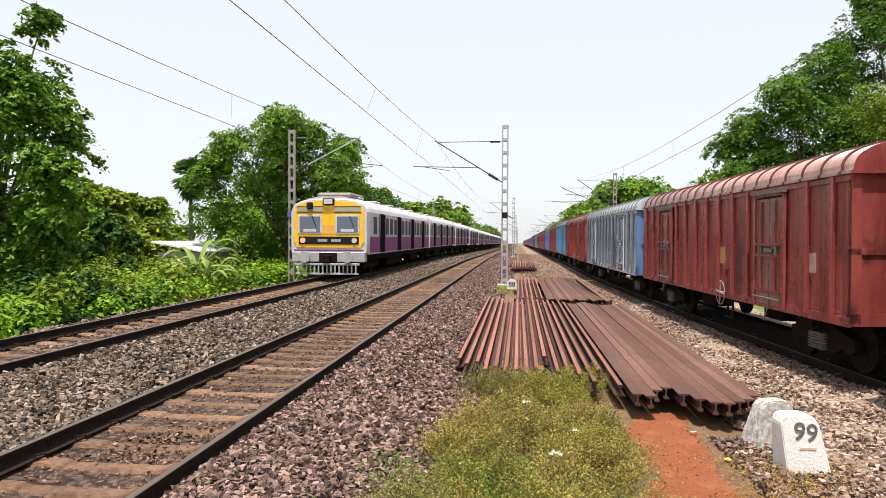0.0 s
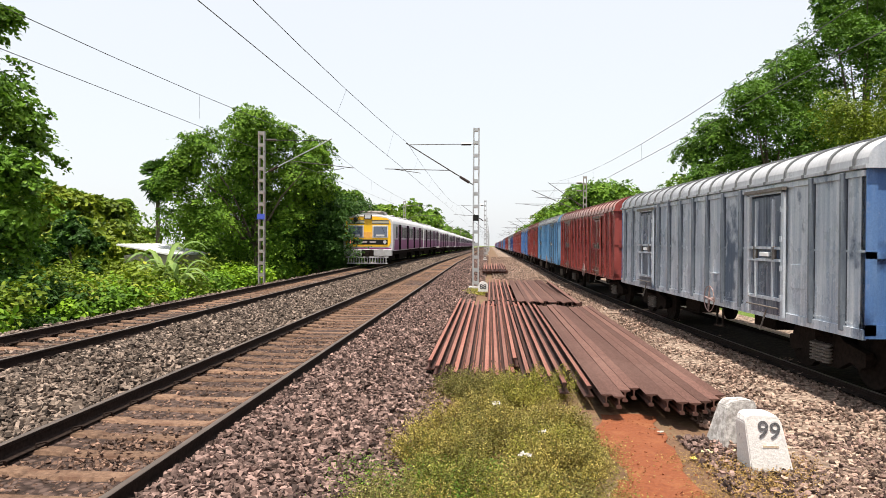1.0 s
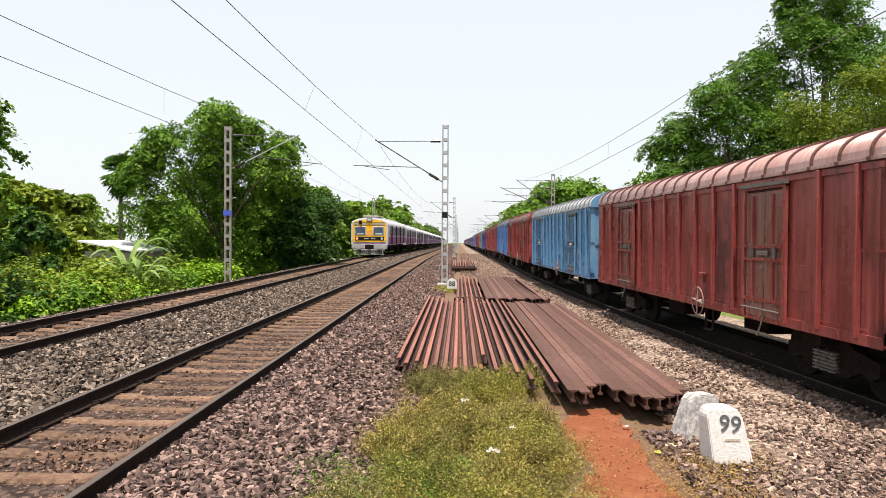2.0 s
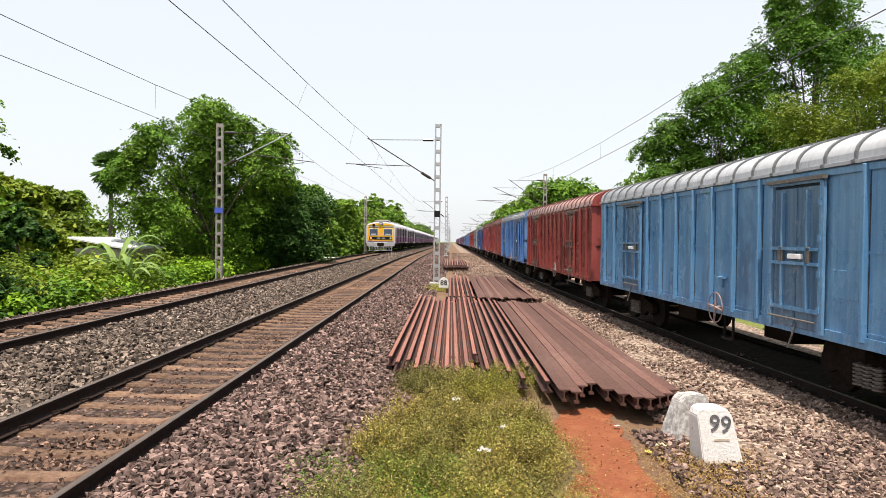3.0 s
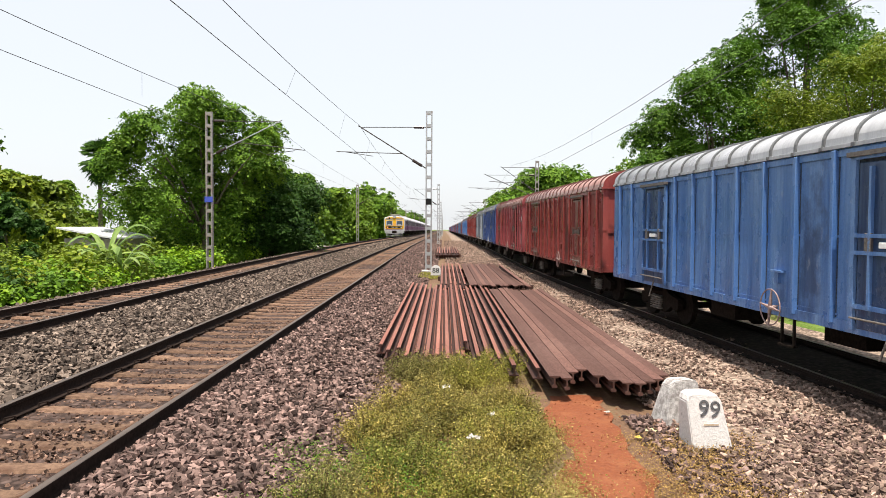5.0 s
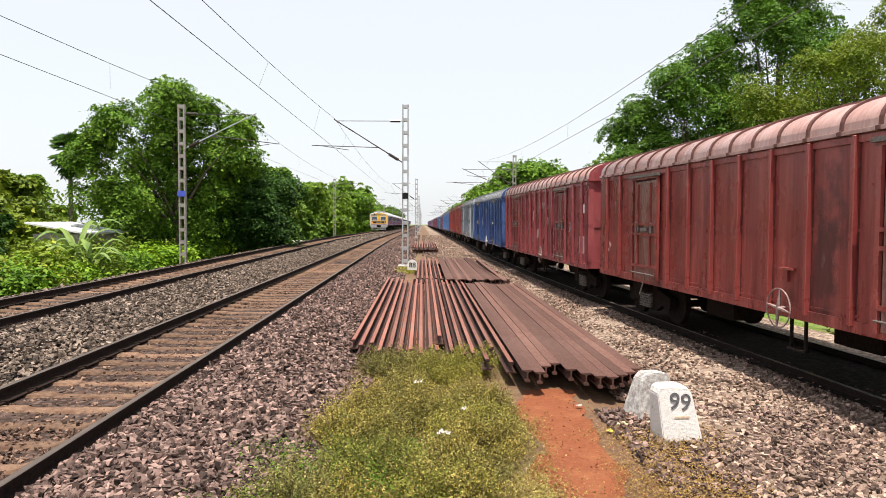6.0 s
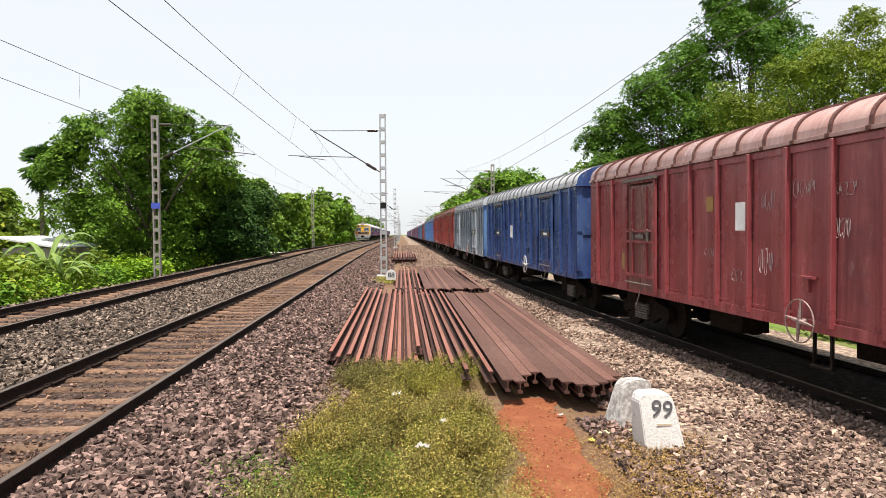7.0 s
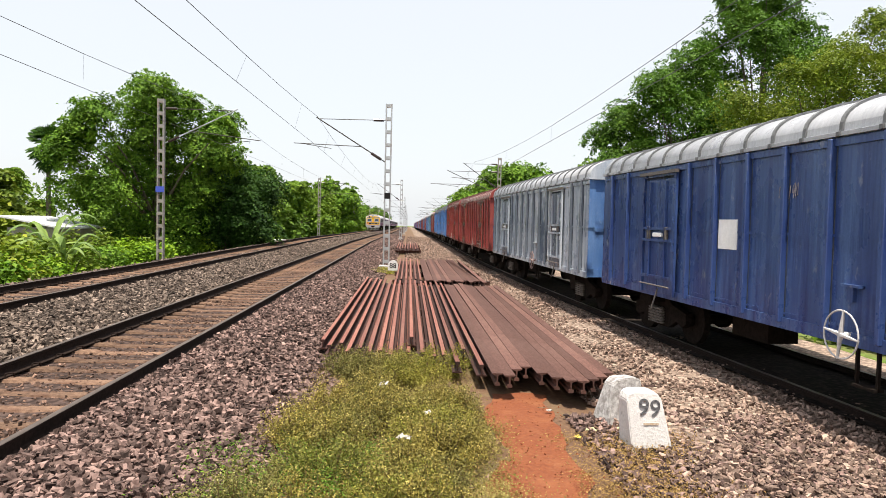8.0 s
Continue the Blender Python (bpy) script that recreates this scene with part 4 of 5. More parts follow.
EXTRA = {
    0: [("ochre_patch", OCHRE, -1.22, -0.85, 1.75, 2.15), ("pale_patch", PALE, -5.55, -5.15, 1.75, 2.1)],
    6: [("paint_panel", RED_PAINT_B, -5.9, -5.2, 1.4, 2.3), ("chalk_scrawl", PALE, 5.3, 5.7, 2.4, 2.9), ("chalk_scrawl", PALE, 5.9, 6.3, 1.5, 1.8)],
    7: [("white_patch", CHALK, -0.02, 0.4, 2.24, 2.67), ("ochre_patch", OCHRE, 1.05, 1.27, 2.55, 2.8), ("ochre_patch", OCHRE, 4.42, 4.78, 1.4, 1.75), ("pale_patch", SCUFF, -6.3, -5.85, 1.35, 1.85), ("white_patch", CHALK, -6.3, -5.98, 2.5, 2.75),
        ("chalk_scrawl", PALE_CHALK, -0.6, -0.25, 2.5, 2.85), ("chalk_scrawl", PALE_CHALK, -1.4, -0.95, 2.65, 2.95), ("chalk_scrawl", PALE_CHALK, -2.1, -1.7, 2.65, 2.85), ("chalk_scrawl", PALE_CHALK, -0.55, -0.2, 1.6, 2.0),
        ("chalk_scrawl", PALE_CHALK, 0.1, 0.5, 1.45, 1.65), ("chalk_scrawl", PALE_CHALK, 0.9, 1.3, 1.8, 1.95), ("chalk_scrawl", PALE_CHALK, -2.05, -1.75, 2.1, 2.45), ("chalk_scrawl", SCUFF, -5.1, -4.7, 1.9, 2.3)],
    8: [("white_patch", CHALK, 1.15, 1.68, 1.94, 2.4), ("chalk_scrawl", SCUFF, -0.25, 0.2, 2.65, 2.9), ("chalk_scrawl", PALE_CHALK, -5.3, -4.9, 1.2, 1.4)],
}
ORDER = "rrgrsrbrmngrrbbrsbrbrrbrgbrrbbrrbrrbrbrr"   # the first passes first
FIRST = -1
wagons = []
made = {}
for i, key in enumerate(ORDER):
    k = FIRST + i
    paint, roof, label = W_KINDS[key]
    if k in EXTRA:
        wagons.append((k, wagon(paint, roof, label, EXTRA[k])))
    elif k > 13:
        if key + "far" not in made:
            made[key + "far"] = wagon(paint, roof, label, fine=False)
            wagons.append((k, made[key + "far"]))
        else:
            wagons.append((k, copy_thing(made[key + "far"], pose(0, 0, 0))))
    elif key in made:
        wagons.append((k, copy_thing(made[key], pose(0, 0, 0))))
    else:
        made[key] = wagon(paint, roof, label)
        wagons.append((k, made[key]))
WAGON_S0, WAGON_V, WAGON_SLOW = 18.12, 15.853, 0.076   # way of wagon 0's middle at the start, speed, slowing


# ---- the electric passenger train ----
EMU_WHITE = surface("dusty_white_paint", (0.44, 0.43, 0.45), (0.56, 0.55, 0.56), 8, 0.4, bump=0.03, stain=(0.45, 0.42, 0.44), coarse=0.8)
EMU_PURPLE = surface("purple_paint", (0.16, 0.012, 0.12), (0.23, 0.022, 0.17), 8, 0.4, bump=0.03, stain=(0.11, 0.03, 0.1), coarse=1.0)
EMU_YELLOW = surface("yellow_paint", (0.82, 0.44, 0.012), (0.88, 0.52, 0.016), 8, 0.4, bump=0.03, stain=(0.68, 0.36, 0.04), coarse=1.2)
EMU_GREY = surface("grey_roof_paint", (0.3, 0.3, 0.31), (0.4, 0.4, 0.41), 8, 0.6, bump=0.05, stain=(0.3, 0.28, 0.27), coarse=0.8)
GLASS_DARK = plain("dark_window_glass", (0.01, 0.01, 0.015), 0.4, spec=0.25)
VOID = plain("dark_interior", (0.005, 0.005, 0.006), 0.95, spec=0.05)
GLASS_PALE = plain("reflecting_windscreen", (0.09, 0.115, 0.17), 0.04, 0.0, spec=0.9)
LAMP_GLASS = plain("lamp_glass", (0.5, 0.5, 0.52), 0.1)
RED_LAMP = plain("red_tail_lamp", (0.9, 0.25, 0.15), 0.3, emit=0.6)
EMU_L, EMU_W, EMU_PITCH = 20.7, 3.66, 21.1


def emu_outline(w, z0=1.05):
    h = w / 2
    pts = [(-h + 0.02, z0), (-h, 1.5), (-h, 2.98), (-h + 0.04, 3.16), (-h + 0.16, 3.35), (-h + 0.5, 3.5), (-0.7, 3.6), (0.7, 3.6), (h - 0.5, 3.5), (h - 0.16, 3.35), (h - 0.04, 3.16), (h, 2.98), (h, 1.5), (h - 0.02, z0)]
    return pts


def emu_car(label):
    """Coach body; origin on the rail top at its near end, length along y."""
    th = thing("train_coach", label, "train coach", "electric train coaches")
    h = EMU_W / 2
    part("body", prism(emu_outline(EMU_W), 0.3, EMU_L), EMU_WHITE, th)
    part("roof", prism([(-1.3, 3.46), (-1.1, 3.6), (-0.5, 3.7), (0.5, 3.7), (1.1, 3.6), (1.3, 3.46)], 0.3, EMU_L), EMU_GREY, th)
    for i in range(5):
        part("roof_vent", boxes((-0.9, 0.9, 2.0 + i * 4, 3.2 + i * 4, 3.66, 3.78), bev=0.04), EMU_GREY, th)
    dy = (3.2, 8.0, 12.8, 17.6)
    for s in (-1, 1):
        a, b = sorted((s * (h - 0.02), s * (h + 0.012)))
        edges = [0.35] + [v for d in dy for v in (d - 0.62, d + 0.62)] + [EMU_L - 0.05]
        part("purple_band", boxes(*[(a, b, edges[i], edges[i + 1], 1.12, 1.86) for i in range(0, 10, 2)]), EMU_PURPLE, th)
        for d in dy:
            # black sheet on the wall; darkness of the inside is its colour
            part("doorway", boxes((a, b, d - 0.56, d + 0.56, 1.1, 2.98)), VOID, th, "doorway, a black sheet for the unlit inside")
            for q in (-0.7, 0.7):
                part("door_pillar", boxes((a - 0.003, b + 0.003, d + q - 0.13, d + q + 0.13, 1.86, 2.95)), EMU_PURPLE, th)
        for i in range(0, 10, 2):
            n = max(1, int((edges[i + 1] - edges[i]) / 1.15))
            for j in range(n):
                c = edges[i] + (j + 0.5) * (edges[i + 1] - edges[i]) / n
                w = part("window", boxes((a - 0.004, b + 0.004, c - 0.36, c + 0.36, 1.98, 2.8), bev=0.003), GLASS_DARK, th)
    part("underframe", boxes((-1.5, 1.5, 0.4, EMU_L - 0.1, 0.75, 1.06), (-1.2, 1.2, 7.5, 12.5, 0.3, 0.8)), GRIME, th)
    for yb in (3.4, EMU_L - 3.4):
        bg = part("bogie", boxes((-1.2, -1.0, yb - 1.7, yb + 1.7, 0.35, 0.65), (1.0, 1.2, yb - 1.7, yb + 1.7, 0.35, 0.65), (-1.1, 1.1, yb - 0.25, yb + 0.25, 0.4, 0.75)), GRIME, th)
        for w in (-1.3, 1.3):
            bm = bmesh.new()
            for q in (-1, 1):
                wheel_disc(bm, q * 0.86, 0, 0, 0.47, 0.13)
            rod(bm, (-0.9, 0, 0), (0.9, 0, 0), 0.08)
            part("wheelset", bm, GRIME, bg).matrix_basis = pose(0, yb + w, 0.47)
    part("gangway", boxes((-0.6, 0.6, EMU_L, EMU_PITCH + 0.3, 1.1, 3.3)), GRIME, th)
    return th


def emu_cab(th):
    """Driving end at y = 0, facing -y."""
    h = EMU_W / 2
    white = [(x, z if z > 1.1 else 1.12) for x, z in emu_outline(EMU_W)]
    bm = bmesh.new()
    a = [bm.verts.new((x * 0.96, 0.0, z - (0.06 if z > 3 else 0))) for x, z in white]
    b = [bm.verts.new((x, 0.3, z)) for x, z in white]
    n = len(white)
    for i in range(n):
        bm.faces.new((a[i], a[(i + 1) % n], b[(i + 1) % n], b[i]))
    bm.faces.new(a)
    bmesh.ops.recalc_face_normals(bm, faces=bm.faces)
    part("cab_front", bm, EMU_WHITE, th, "white rounded cab end")
    yel = [(-1.48, 1.36), (1.48, 1.36), (1.62, 1.62), (1.62, 2.95), (1.56, 3.16), (1.36, 3.34), (0.6, 3.47), (-0.6, 3.47), (-1.36, 3.34), (-1.56, 3.16), (-1.62, 2.95), (-1.62, 1.62)]
    part("yellow_front", prism(yel, -0.03, 0.02), EMU_YELLOW, th, "bright yellow front panel")
    for s in (-1, 1):
        f = part("windscreen_frame", boxes((s * 0.87 - 0.56, s * 0.87 + 0.56, -0.055, -0.02, 1.98, 2.84), bev=0.012), EMU_WHITE, th)
        part("windscreen", boxes((s * 0.87 - 0.48, s * 0.87 + 0.48, -0.068, -0.03, 2.05, 2.77), bev=0.004), GLASS_PALE, f)
        part("top_panel", boxes((s * 0.87 - 0.6, s * 0.87 + 0.6, -0.045, -0.02, 2.98, 3.2), bev=0.01), plain("pale_louvre", (0.34, 0.31, 0.24), 0.5), th)
        part("tail_lamp", rods(((s * 1.2, -0.09, 1.68), (s * 1.2, -0.03, 1.68), 0.12), seg=16), RED_LAMP if s < 0 else LAMP_GLASS, th)
        bf = part("buffer", rods(((s * 0.98, -0.55, 0.95), (s * 0.98, -0.48, 0.95), 0.27), seg=20), EMU_GREY, th)
        part("buffer_shank", rods(((s * 0.98, -0.5, 0.95), (s * 0.98, 0.3, 0.95), 0.12), seg=12), GRIME, bf)
        part("wiper", rods(((s * 0.87 + 0.1, -0.08, 2.8), (s * 0.87 + 0.3, -0.085, 2.3), 0.014), seg=5), BLACK, f)
        part("sun_sheet", boxes((s * 0.87 - 0.3, s * 0.87 + 0.3, -0.072, -0.066, 2.07, 2.2), bev=0.002), EMU_WHITE, f, "pale sheet behind the glass")
        part("louvre_frame", boxes((s * 0.87 - 0.63, s * 0.87 + 0.63, -0.05, -0.03, 3.2, 3.23), (s * 0.87 - 0.63, s * 0.87 + 0.63, -0.05, -0.03, 2.95, 2.98)), BLACK, th)
    part("horn", boxes((-1.02, -0.72, -0.16, 0.0, 3.1, 3.42), bev=0.06), BLACK, th, "black horn casing")
    part("faded_emblem", boxes((-0.3, 0.3, -0.036, -0.028, 1.95, 2.4), bev=0.002), surface("orange_worn_paint", (0.7, 0.3, 0.03), (0.8, 0.42, 0.1), 9, 0.5), th, "worn orange patch")
    part("lamp_band", boxes((-1.4, 1.4, -0.05, -0.02, 1.5, 1.86), bev=0.012), BLACK, th, "black lamp and number band")
    part("number_bars", boxes((-0.5, -0.06, -0.058, -0.04, 1.62, 1.74), (0.12, 0.56, -0.058, -0.04, 1.62, 1.74)), SCUFF, th)
    part("headlamp", boxes((-0.27, 0.27, -0.14, 0.05, 3.28, 3.6), bev=0.05), BLACK, th)
    part("headlamp_glass", boxes((-0.2, 0.2, -0.15, -0.13, 3.33, 3.55), bev=0.005), LAMP_GLASS, th)
    part("purple_line_front", boxes((-1.62, 1.62, -0.02, 0.02, 1.2, 1.26)), EMU_PURPLE, th)
    part("head_stock", boxes((-1.7, 1.7, -0.1, 0.3, 0.7, 1.16), bev=0.03), EMU_GREY, th)
    part("coupler", boxes((-0.16, 0.16, -0.55, -0.1, 0.7, 1.0), (-0.42, 0.42, -0.13, -0.09, 0.68, 1.12), bev=0.02), GRIME, th)
    g = part("cow_catcher", boxes((-1.5, 1.5, -0.35, -0.27, 0.56, 0.66), (-1.45, 1.45, -0.35, -0.27, 0.14, 0.22), bev=0.01), EMU_GREY, th, "grey barred guard")
    me = None
    for i in range(15):
        if me is None:
            o = part("bar", boxes((-0.03, 0.03, -0.34, -0.29, 0.2, 0.58)), EMU_GREY, g)
            me = o.data
        else:
            o = new("bar", me)
            o.parent = g
        o.matrix_basis = pose(-1.33 + 0.19 * i, 0, 0)
    part("roof_pod", boxes((-0.85, 0.85, 0.9, 3.4, 3.62, 3.92), bev=0.1), SPRING, th)


coach = emu_car("white and purple electric train coach")
tail = copy_thing(coach, pose(0, 0, 0))
tagged(tail, "electric train driving coach with yellow front")
emu_cab(tail)
coaches = [tail, coach] + [copy_thing(coach, pose(0, 0, 0)) for _ in range(10)]
EMU_ROWS = [(0.0, 30.0), (0.5, 38.5), (1.0, 47.3), (1.5, 56.0), (3.0, 82.5), (3.5, 91.5), (4.0, 100.3), (5.5, 127.0), (6.0, 135.8), (6.5, 144.5), (7.0, 153.0), (7.5, 161.5), (8.0, 170.0)]


# ---- trees and bushes ----
def crown(parent, lobes, sprays, leaves, size, leaf, rng, spray=0.3, flat=0.8):
    """Leaf sprays on the shells of crown lobes, thicker above, hollow within. lobes: rows of x, y, z, radius."""
    lobes = np.array(lobes, float)
    lobes[:, 3] *= 1.22
    k = np.repeat(np.arange(len(lobes)), sprays)
    m = len(k)
    d = rng.normal(0, 1, (m, 3)) + np.array([0, 0, 0.35])
    d /= np.linalg.norm(d, axis=1)[:, None]
    r = lobes[k, 3] * rng.uniform(0.3, 1.2, m)
    c = lobes[k, :3] + d * np.array([1, 1, flat]) * r[:, None]
    axis = d * 0.75 + np.array([0, 0, 0.75]) + rng.normal(0, 0.25, (m, 3))
    axis /= np.linalg.norm(axis, axis=1)[:, None]
    q = np.repeat(np.arange(m), leaves)
    n = len(q)
    off = rng.normal(0, 1, (n, 3))
    off -= axis[q] * np.sum(off * axis[q], 1)[:, None] * 0.72
    reach = (lobes[k, 3] * spray * rng.uniform(0.5, 1.4, m))[q]
    p = c[q] + off * reach[:, None] * 0.55
    p[:, 2] -= 0.35 * np.sum(off * off, 1) * reach * 0.3
    return leaves_mesh("crown", p, axis[q], size, leaf, parent, rng)


def trunk_and_limbs(th, tr, r0, ends, rng):
    bm = bmesh.new()
    rod(bm, (0, 0, -0.3), (0.1, 0.05, tr * 0.55), r0, r0 * 0.8)
    rod(bm, (0.1, 0.05, tr * 0.54), (0.0, 0.1, tr), r0 * 0.8, r0 * 0.6)
    for c in ends:
        mid = Vector((c[0] * 0.45, c[1] * 0.45, tr + (c[2] - tr) * 0.55))
        rod(bm, (0, 0.1, tr * rng.uniform(0.75, 1.0)), mid, r0 * 0.36, r0 * 0.24, 6)
        rod(bm, mid, Vector(c[:3]), r0 * 0.24, r0 * 0.06, 5)
    part("trunk", bm, BARK, th)


def tree(label, x, y, z, h, spread, seed, leaf, sprays=26, leaves=34, size=0.3, lobes=18, flat=0.75, low=0.2, puff=(0.26, 0.4)):
    """A tree with a crown of uneven lobes inside its height and spread."""
    rng = np.random.default_rng(seed)
    th = thing("tree", label, "tree", "trees", pose(x, y, z + fall(y)))
    rows = []
    for i in range(lobes):
        a, u = rng.uniform(0, 6.283), low + (1 - low) * (i + 0.5) / lobes
        rr = spread * min(1.0, (1.05 - u) / 0.5) ** 0.7 * rng.uniform(0.35, 1.0)
        rows.append((math.cos(a) * rr, math.sin(a) * rr, h * (0.1 + 0.8 * u), spread * rng.uniform(*puff)))
    trunk_and_limbs(th, h * 0.32, 0.025 * h, rows[::2], rng)
    crown(th, rows, sprays, leaves, size, leaf, rng, 0.34, flat)
    return th


def shaped_tree(label, x, y, z, rows, seed, leaf, sprays=46, leaves=38, size=0.17, depth=2.6, trunk=3.2, spray=0.32):
    """A tree whose lobes are set in the plane across the line (x, z, radius in the place), staggered in depth."""
    rng = np.random.default_rng(seed)
    th = thing("tree", label, "tree", "trees", pose(x, y, z))
    lobes = [(a - x, rng.uniform(-depth, depth), b - z, r) for a, b, r in rows]
    trunk_and_limbs(th, trunk, 0.26, lobes, rng)
    crown(th, lobes, sprays, leaves, size, leaf, rng, spray)
    return th


def bush(label, x, y, z, h, w, seed, leaf, n=1100, size=0.16):
    rng = np.random.default_rng(seed)
    th = thing("bush", label, "bush", "bushes", pose(x, y, z))
    c = np.stack([rng.uniform(-w, w, 9), rng.uniform(-w, w, 9), rng.uniform(0.15, 0.8, 9) * h], 1)
    k = rng.integers(0, 9, n)
    d = rng.normal(0, 1, (n, 3))
    d /= np.linalg.norm(d, axis=1)[:, None]
    p = c[k] + d * np.array([0.55 * w, 0.55 * w, 0.32 * h]) * rng.uniform(0.3, 1.1, n)[:, None]
    p[:, 2] = np.abs(p[:, 2])
    leaves_mesh("foliage", p, d * 0.6 + np.array([0, 0, 0.8]), size, leaf, th, rng)
    part("stem", rods(*[((0, 0, -0.2), tuple(v), 0.02) for v in c], seg=4), BARK, th)
    return th


def palm(label, x, y, z, h, seed, fronds=26, length=1.7, leaf=None):
    rng = np.random.default_rng(seed)
    th = thing("palm_tree", label, "palm tree", "palms", pose(x, y, z))
    bm = bmesh.new()
    for i in range(8):
        rod(bm, (0, 0, h * i / 8 - 0.2), (0, 0, h * (i + 1) / 8), 0.2 - 0.008 * i, 0.19 - 0.008 * i, 8)
    part("trunk", bm, BARK, th)
    top = h
    for f in range(fronds):
        u = f / fronds
        a, e = rng.uniform(0, 6.283), 1.35 - 2.7 * u + rng.uniform(-0.25, 0.25)
        h = top - 1.3 * max(0.0, u - 0.35)   # old fronds hang lower on the trunk
        bm = bmesh.new()
        stem = Vector((math.cos(a) * math.cos(e), math.sin(a) * math.cos(e), math.sin(e))) * length * 0.6
        rod(bm, (0, 0, h), stem + Vector((0, 0, h)), 0.03, 0.015, 4)
        o = Vector((0, 0, h)) + stem
        side = stem.cross(Vector((0, 0, 1))).normalized()
        for q in range(-6, 7):
            t = q / 6 * 1.5
            d = (stem.normalized() * math.cos(t) + side * math.sin(t)) * length * 0.6
            wv = side * 0.05 * math.cos(t) - stem.normalized() * 0.05 * math.sin(t)
            vs = [bm.verts.new(o - wv), bm.verts.new(o + wv), bm.verts.new(o + d * 0.6 + wv + Vector((0, 0, 0.02))), bm.verts.new(o + d + Vector((0, 0, -0.15)))]
            bm.faces.new(vs)
        part("frond", bm, leaf or LEAF_DARK, th)
    return th


BANANA_LEAF = leaf_material("banana_leaf", (0.12, 0.2, 0.05), (0.2, 0.3, 0.08), (0.3, 0.38, 0.14))


def banana(label, x, y, z, h, seed):
    rng = np.random.default_rng(seed)
    th = thing("banana_plant", label, "banana plant", "banana plants", pose(x, y, z))
    part("stem", rods(((0, 0, -0.2), (0, 0, h * 0.55), 0.12)), LEAF_LIME, th)
    for f in range(10):
        a, rise = f * 2.4 + rng.uniform(-0.3, 0.3), rng.uniform(0.9, 2.4)
        bm = bmesh.new()
        prev = None
        ln = rng.uniform(0.55, 0.75) * h
        for i in range(9):
            u = i / 8
            c = Vector((math.cos(a) * ln * u * 0.9, math.sin(a) * ln * u * 0.9, h * 0.5 + ln * (rise * u - (0.55 + rise * 0.5) * u * u)))
            s = Vector((-math.sin(a), math.cos(a), 0)) * 0.15 * h / 3.5 * math.sin(math.pi * min(u * 0.95 + 0.05, 1)) ** 0.6
            row = [bm.verts.new(c - s + Vector((0, 0, -0.06))), bm.verts.new(c), bm.verts.new(c + s + Vector((0, 0, -0.06)))]
            if prev:
                bm.faces.new((prev[0], prev[1], row[1], row[0]))
                bm.faces.new((prev[1], prev[2], row[2], row[1]))
            prev = row
        part("leaf", bm, BANANA_LEAF, th)
    return th


shaped_tree("broad green roadside tree with layered sunlit crown", -16.0, 45.0, -1.3,
            [(-15.6, 9.3, 1.3), (-14.2, 8.8, 1.1), (-17.0, 8.8, 1.2), (-18.8, 7.8, 1.3), (-20.2, 6.9, 1.0), (-12.6, 8.0, 1.1), (-11.4, 7.1, 0.8), (-21.0, 5.6, 1.1), (-19.5, 5.4, 1.4),
             (-17.5, 6.4, 1.6), (-15.6, 7.3, 1.6), (-13.6, 6.3, 1.4), (-12.0, 5.8, 1.1), (-20.3, 3.4, 1.4), (-18.4, 3.3, 1.6), (-15.9, 3.7, 1.6), (-13.8, 3.8, 1.4), (-16.0, 5.0, 1.5), (-17.2, 1.6, 1.6), (-14.6, 1.6, 1.5), (-19.6, 1.4, 1.5)], 11, LEAF_MID, 92, 54, 0.115)
shaped_tree("dark dense tree below the broad crown", -12.6, 48.0, -1.3,
            [(-11.4, 3.9, 1.7), (-12.9, 2.0, 1.7), (-10.9, 2.1, 1.5), (-14.7, 1.2, 1.6), (-9.9, 3.6, 1.3), (-10.4, 0.8, 1.3), (-13.2, 4.6, 1.4), (-12.0, 0.4, 1.4)], 18, LEAF_DARK, 76, 50, 0.12, 1.6, 1.6)
shaped_tree("tall tree of bright green drooping leaves", -18.6, 22.0, -1.4,
            [(-17.2, 7.5, 0.9), (-17.9, 9.9, 0.6), (-17.2, 5.6, 1.0), (-15.9, 4.4, 0.8), (-17.4, 2.9, 1.1), (-15.5, 3.0, 0.9), (-18.3, 6.3, 1.1), (-16.8, 6.7, 0.8), (-18.0, 7.4, 1.0), (-16.6, 5.2, 0.8), (-17.7, 0.9, 1.0), (-16.2, 6.2, 0.7), (-15.2, 4.0, 0.6),
             (-19.2, 4.2, 1.3), (-19.5, 8.0, 1.2), (-18.8, 1.8, 1.2), (-16.2, 1.6, 0.9), (-19.8, 2.6, 1.2)], 12, LEAF_MID, 44, 34, 0.12, 1.8, 4.0)
tree("dark tree behind the far track", -14.5, 54.0, -1.3, 8.0, 3.6, 13, LEAF_DARK, 30, 36, 0.22, 16, low=0.0)
tree("leafy tree behind the far track", -15.4, 63.0, -1.3, 8.2, 3.8, 14, LEAF_FRESH, 30, 36, 0.24, 16, low=0.0)
t_mid = tree("leafy tree in the row beside the railway", -16.8, 76.0, -1.3, 9.0, 4.6, 15, LEAF_FRESH, 26, 34, 0.3, 18, low=0.0)
t_far = tree("distant rounded tree beside the railway", -16.5, 150.0, -1.3, 12.8, 5.6, 16, LEAF_MID, 24, 34, 0.36, 20, low=0.0)
rng_t = random.Random(5)
for i in range(9):
    copy_thing(t_mid, pose(-17 - rng_t.uniform(0, 5), 88 + i * 24, -1.3 + fall(88 + i * 24), 0, 0, rng_t.uniform(0, 360)))
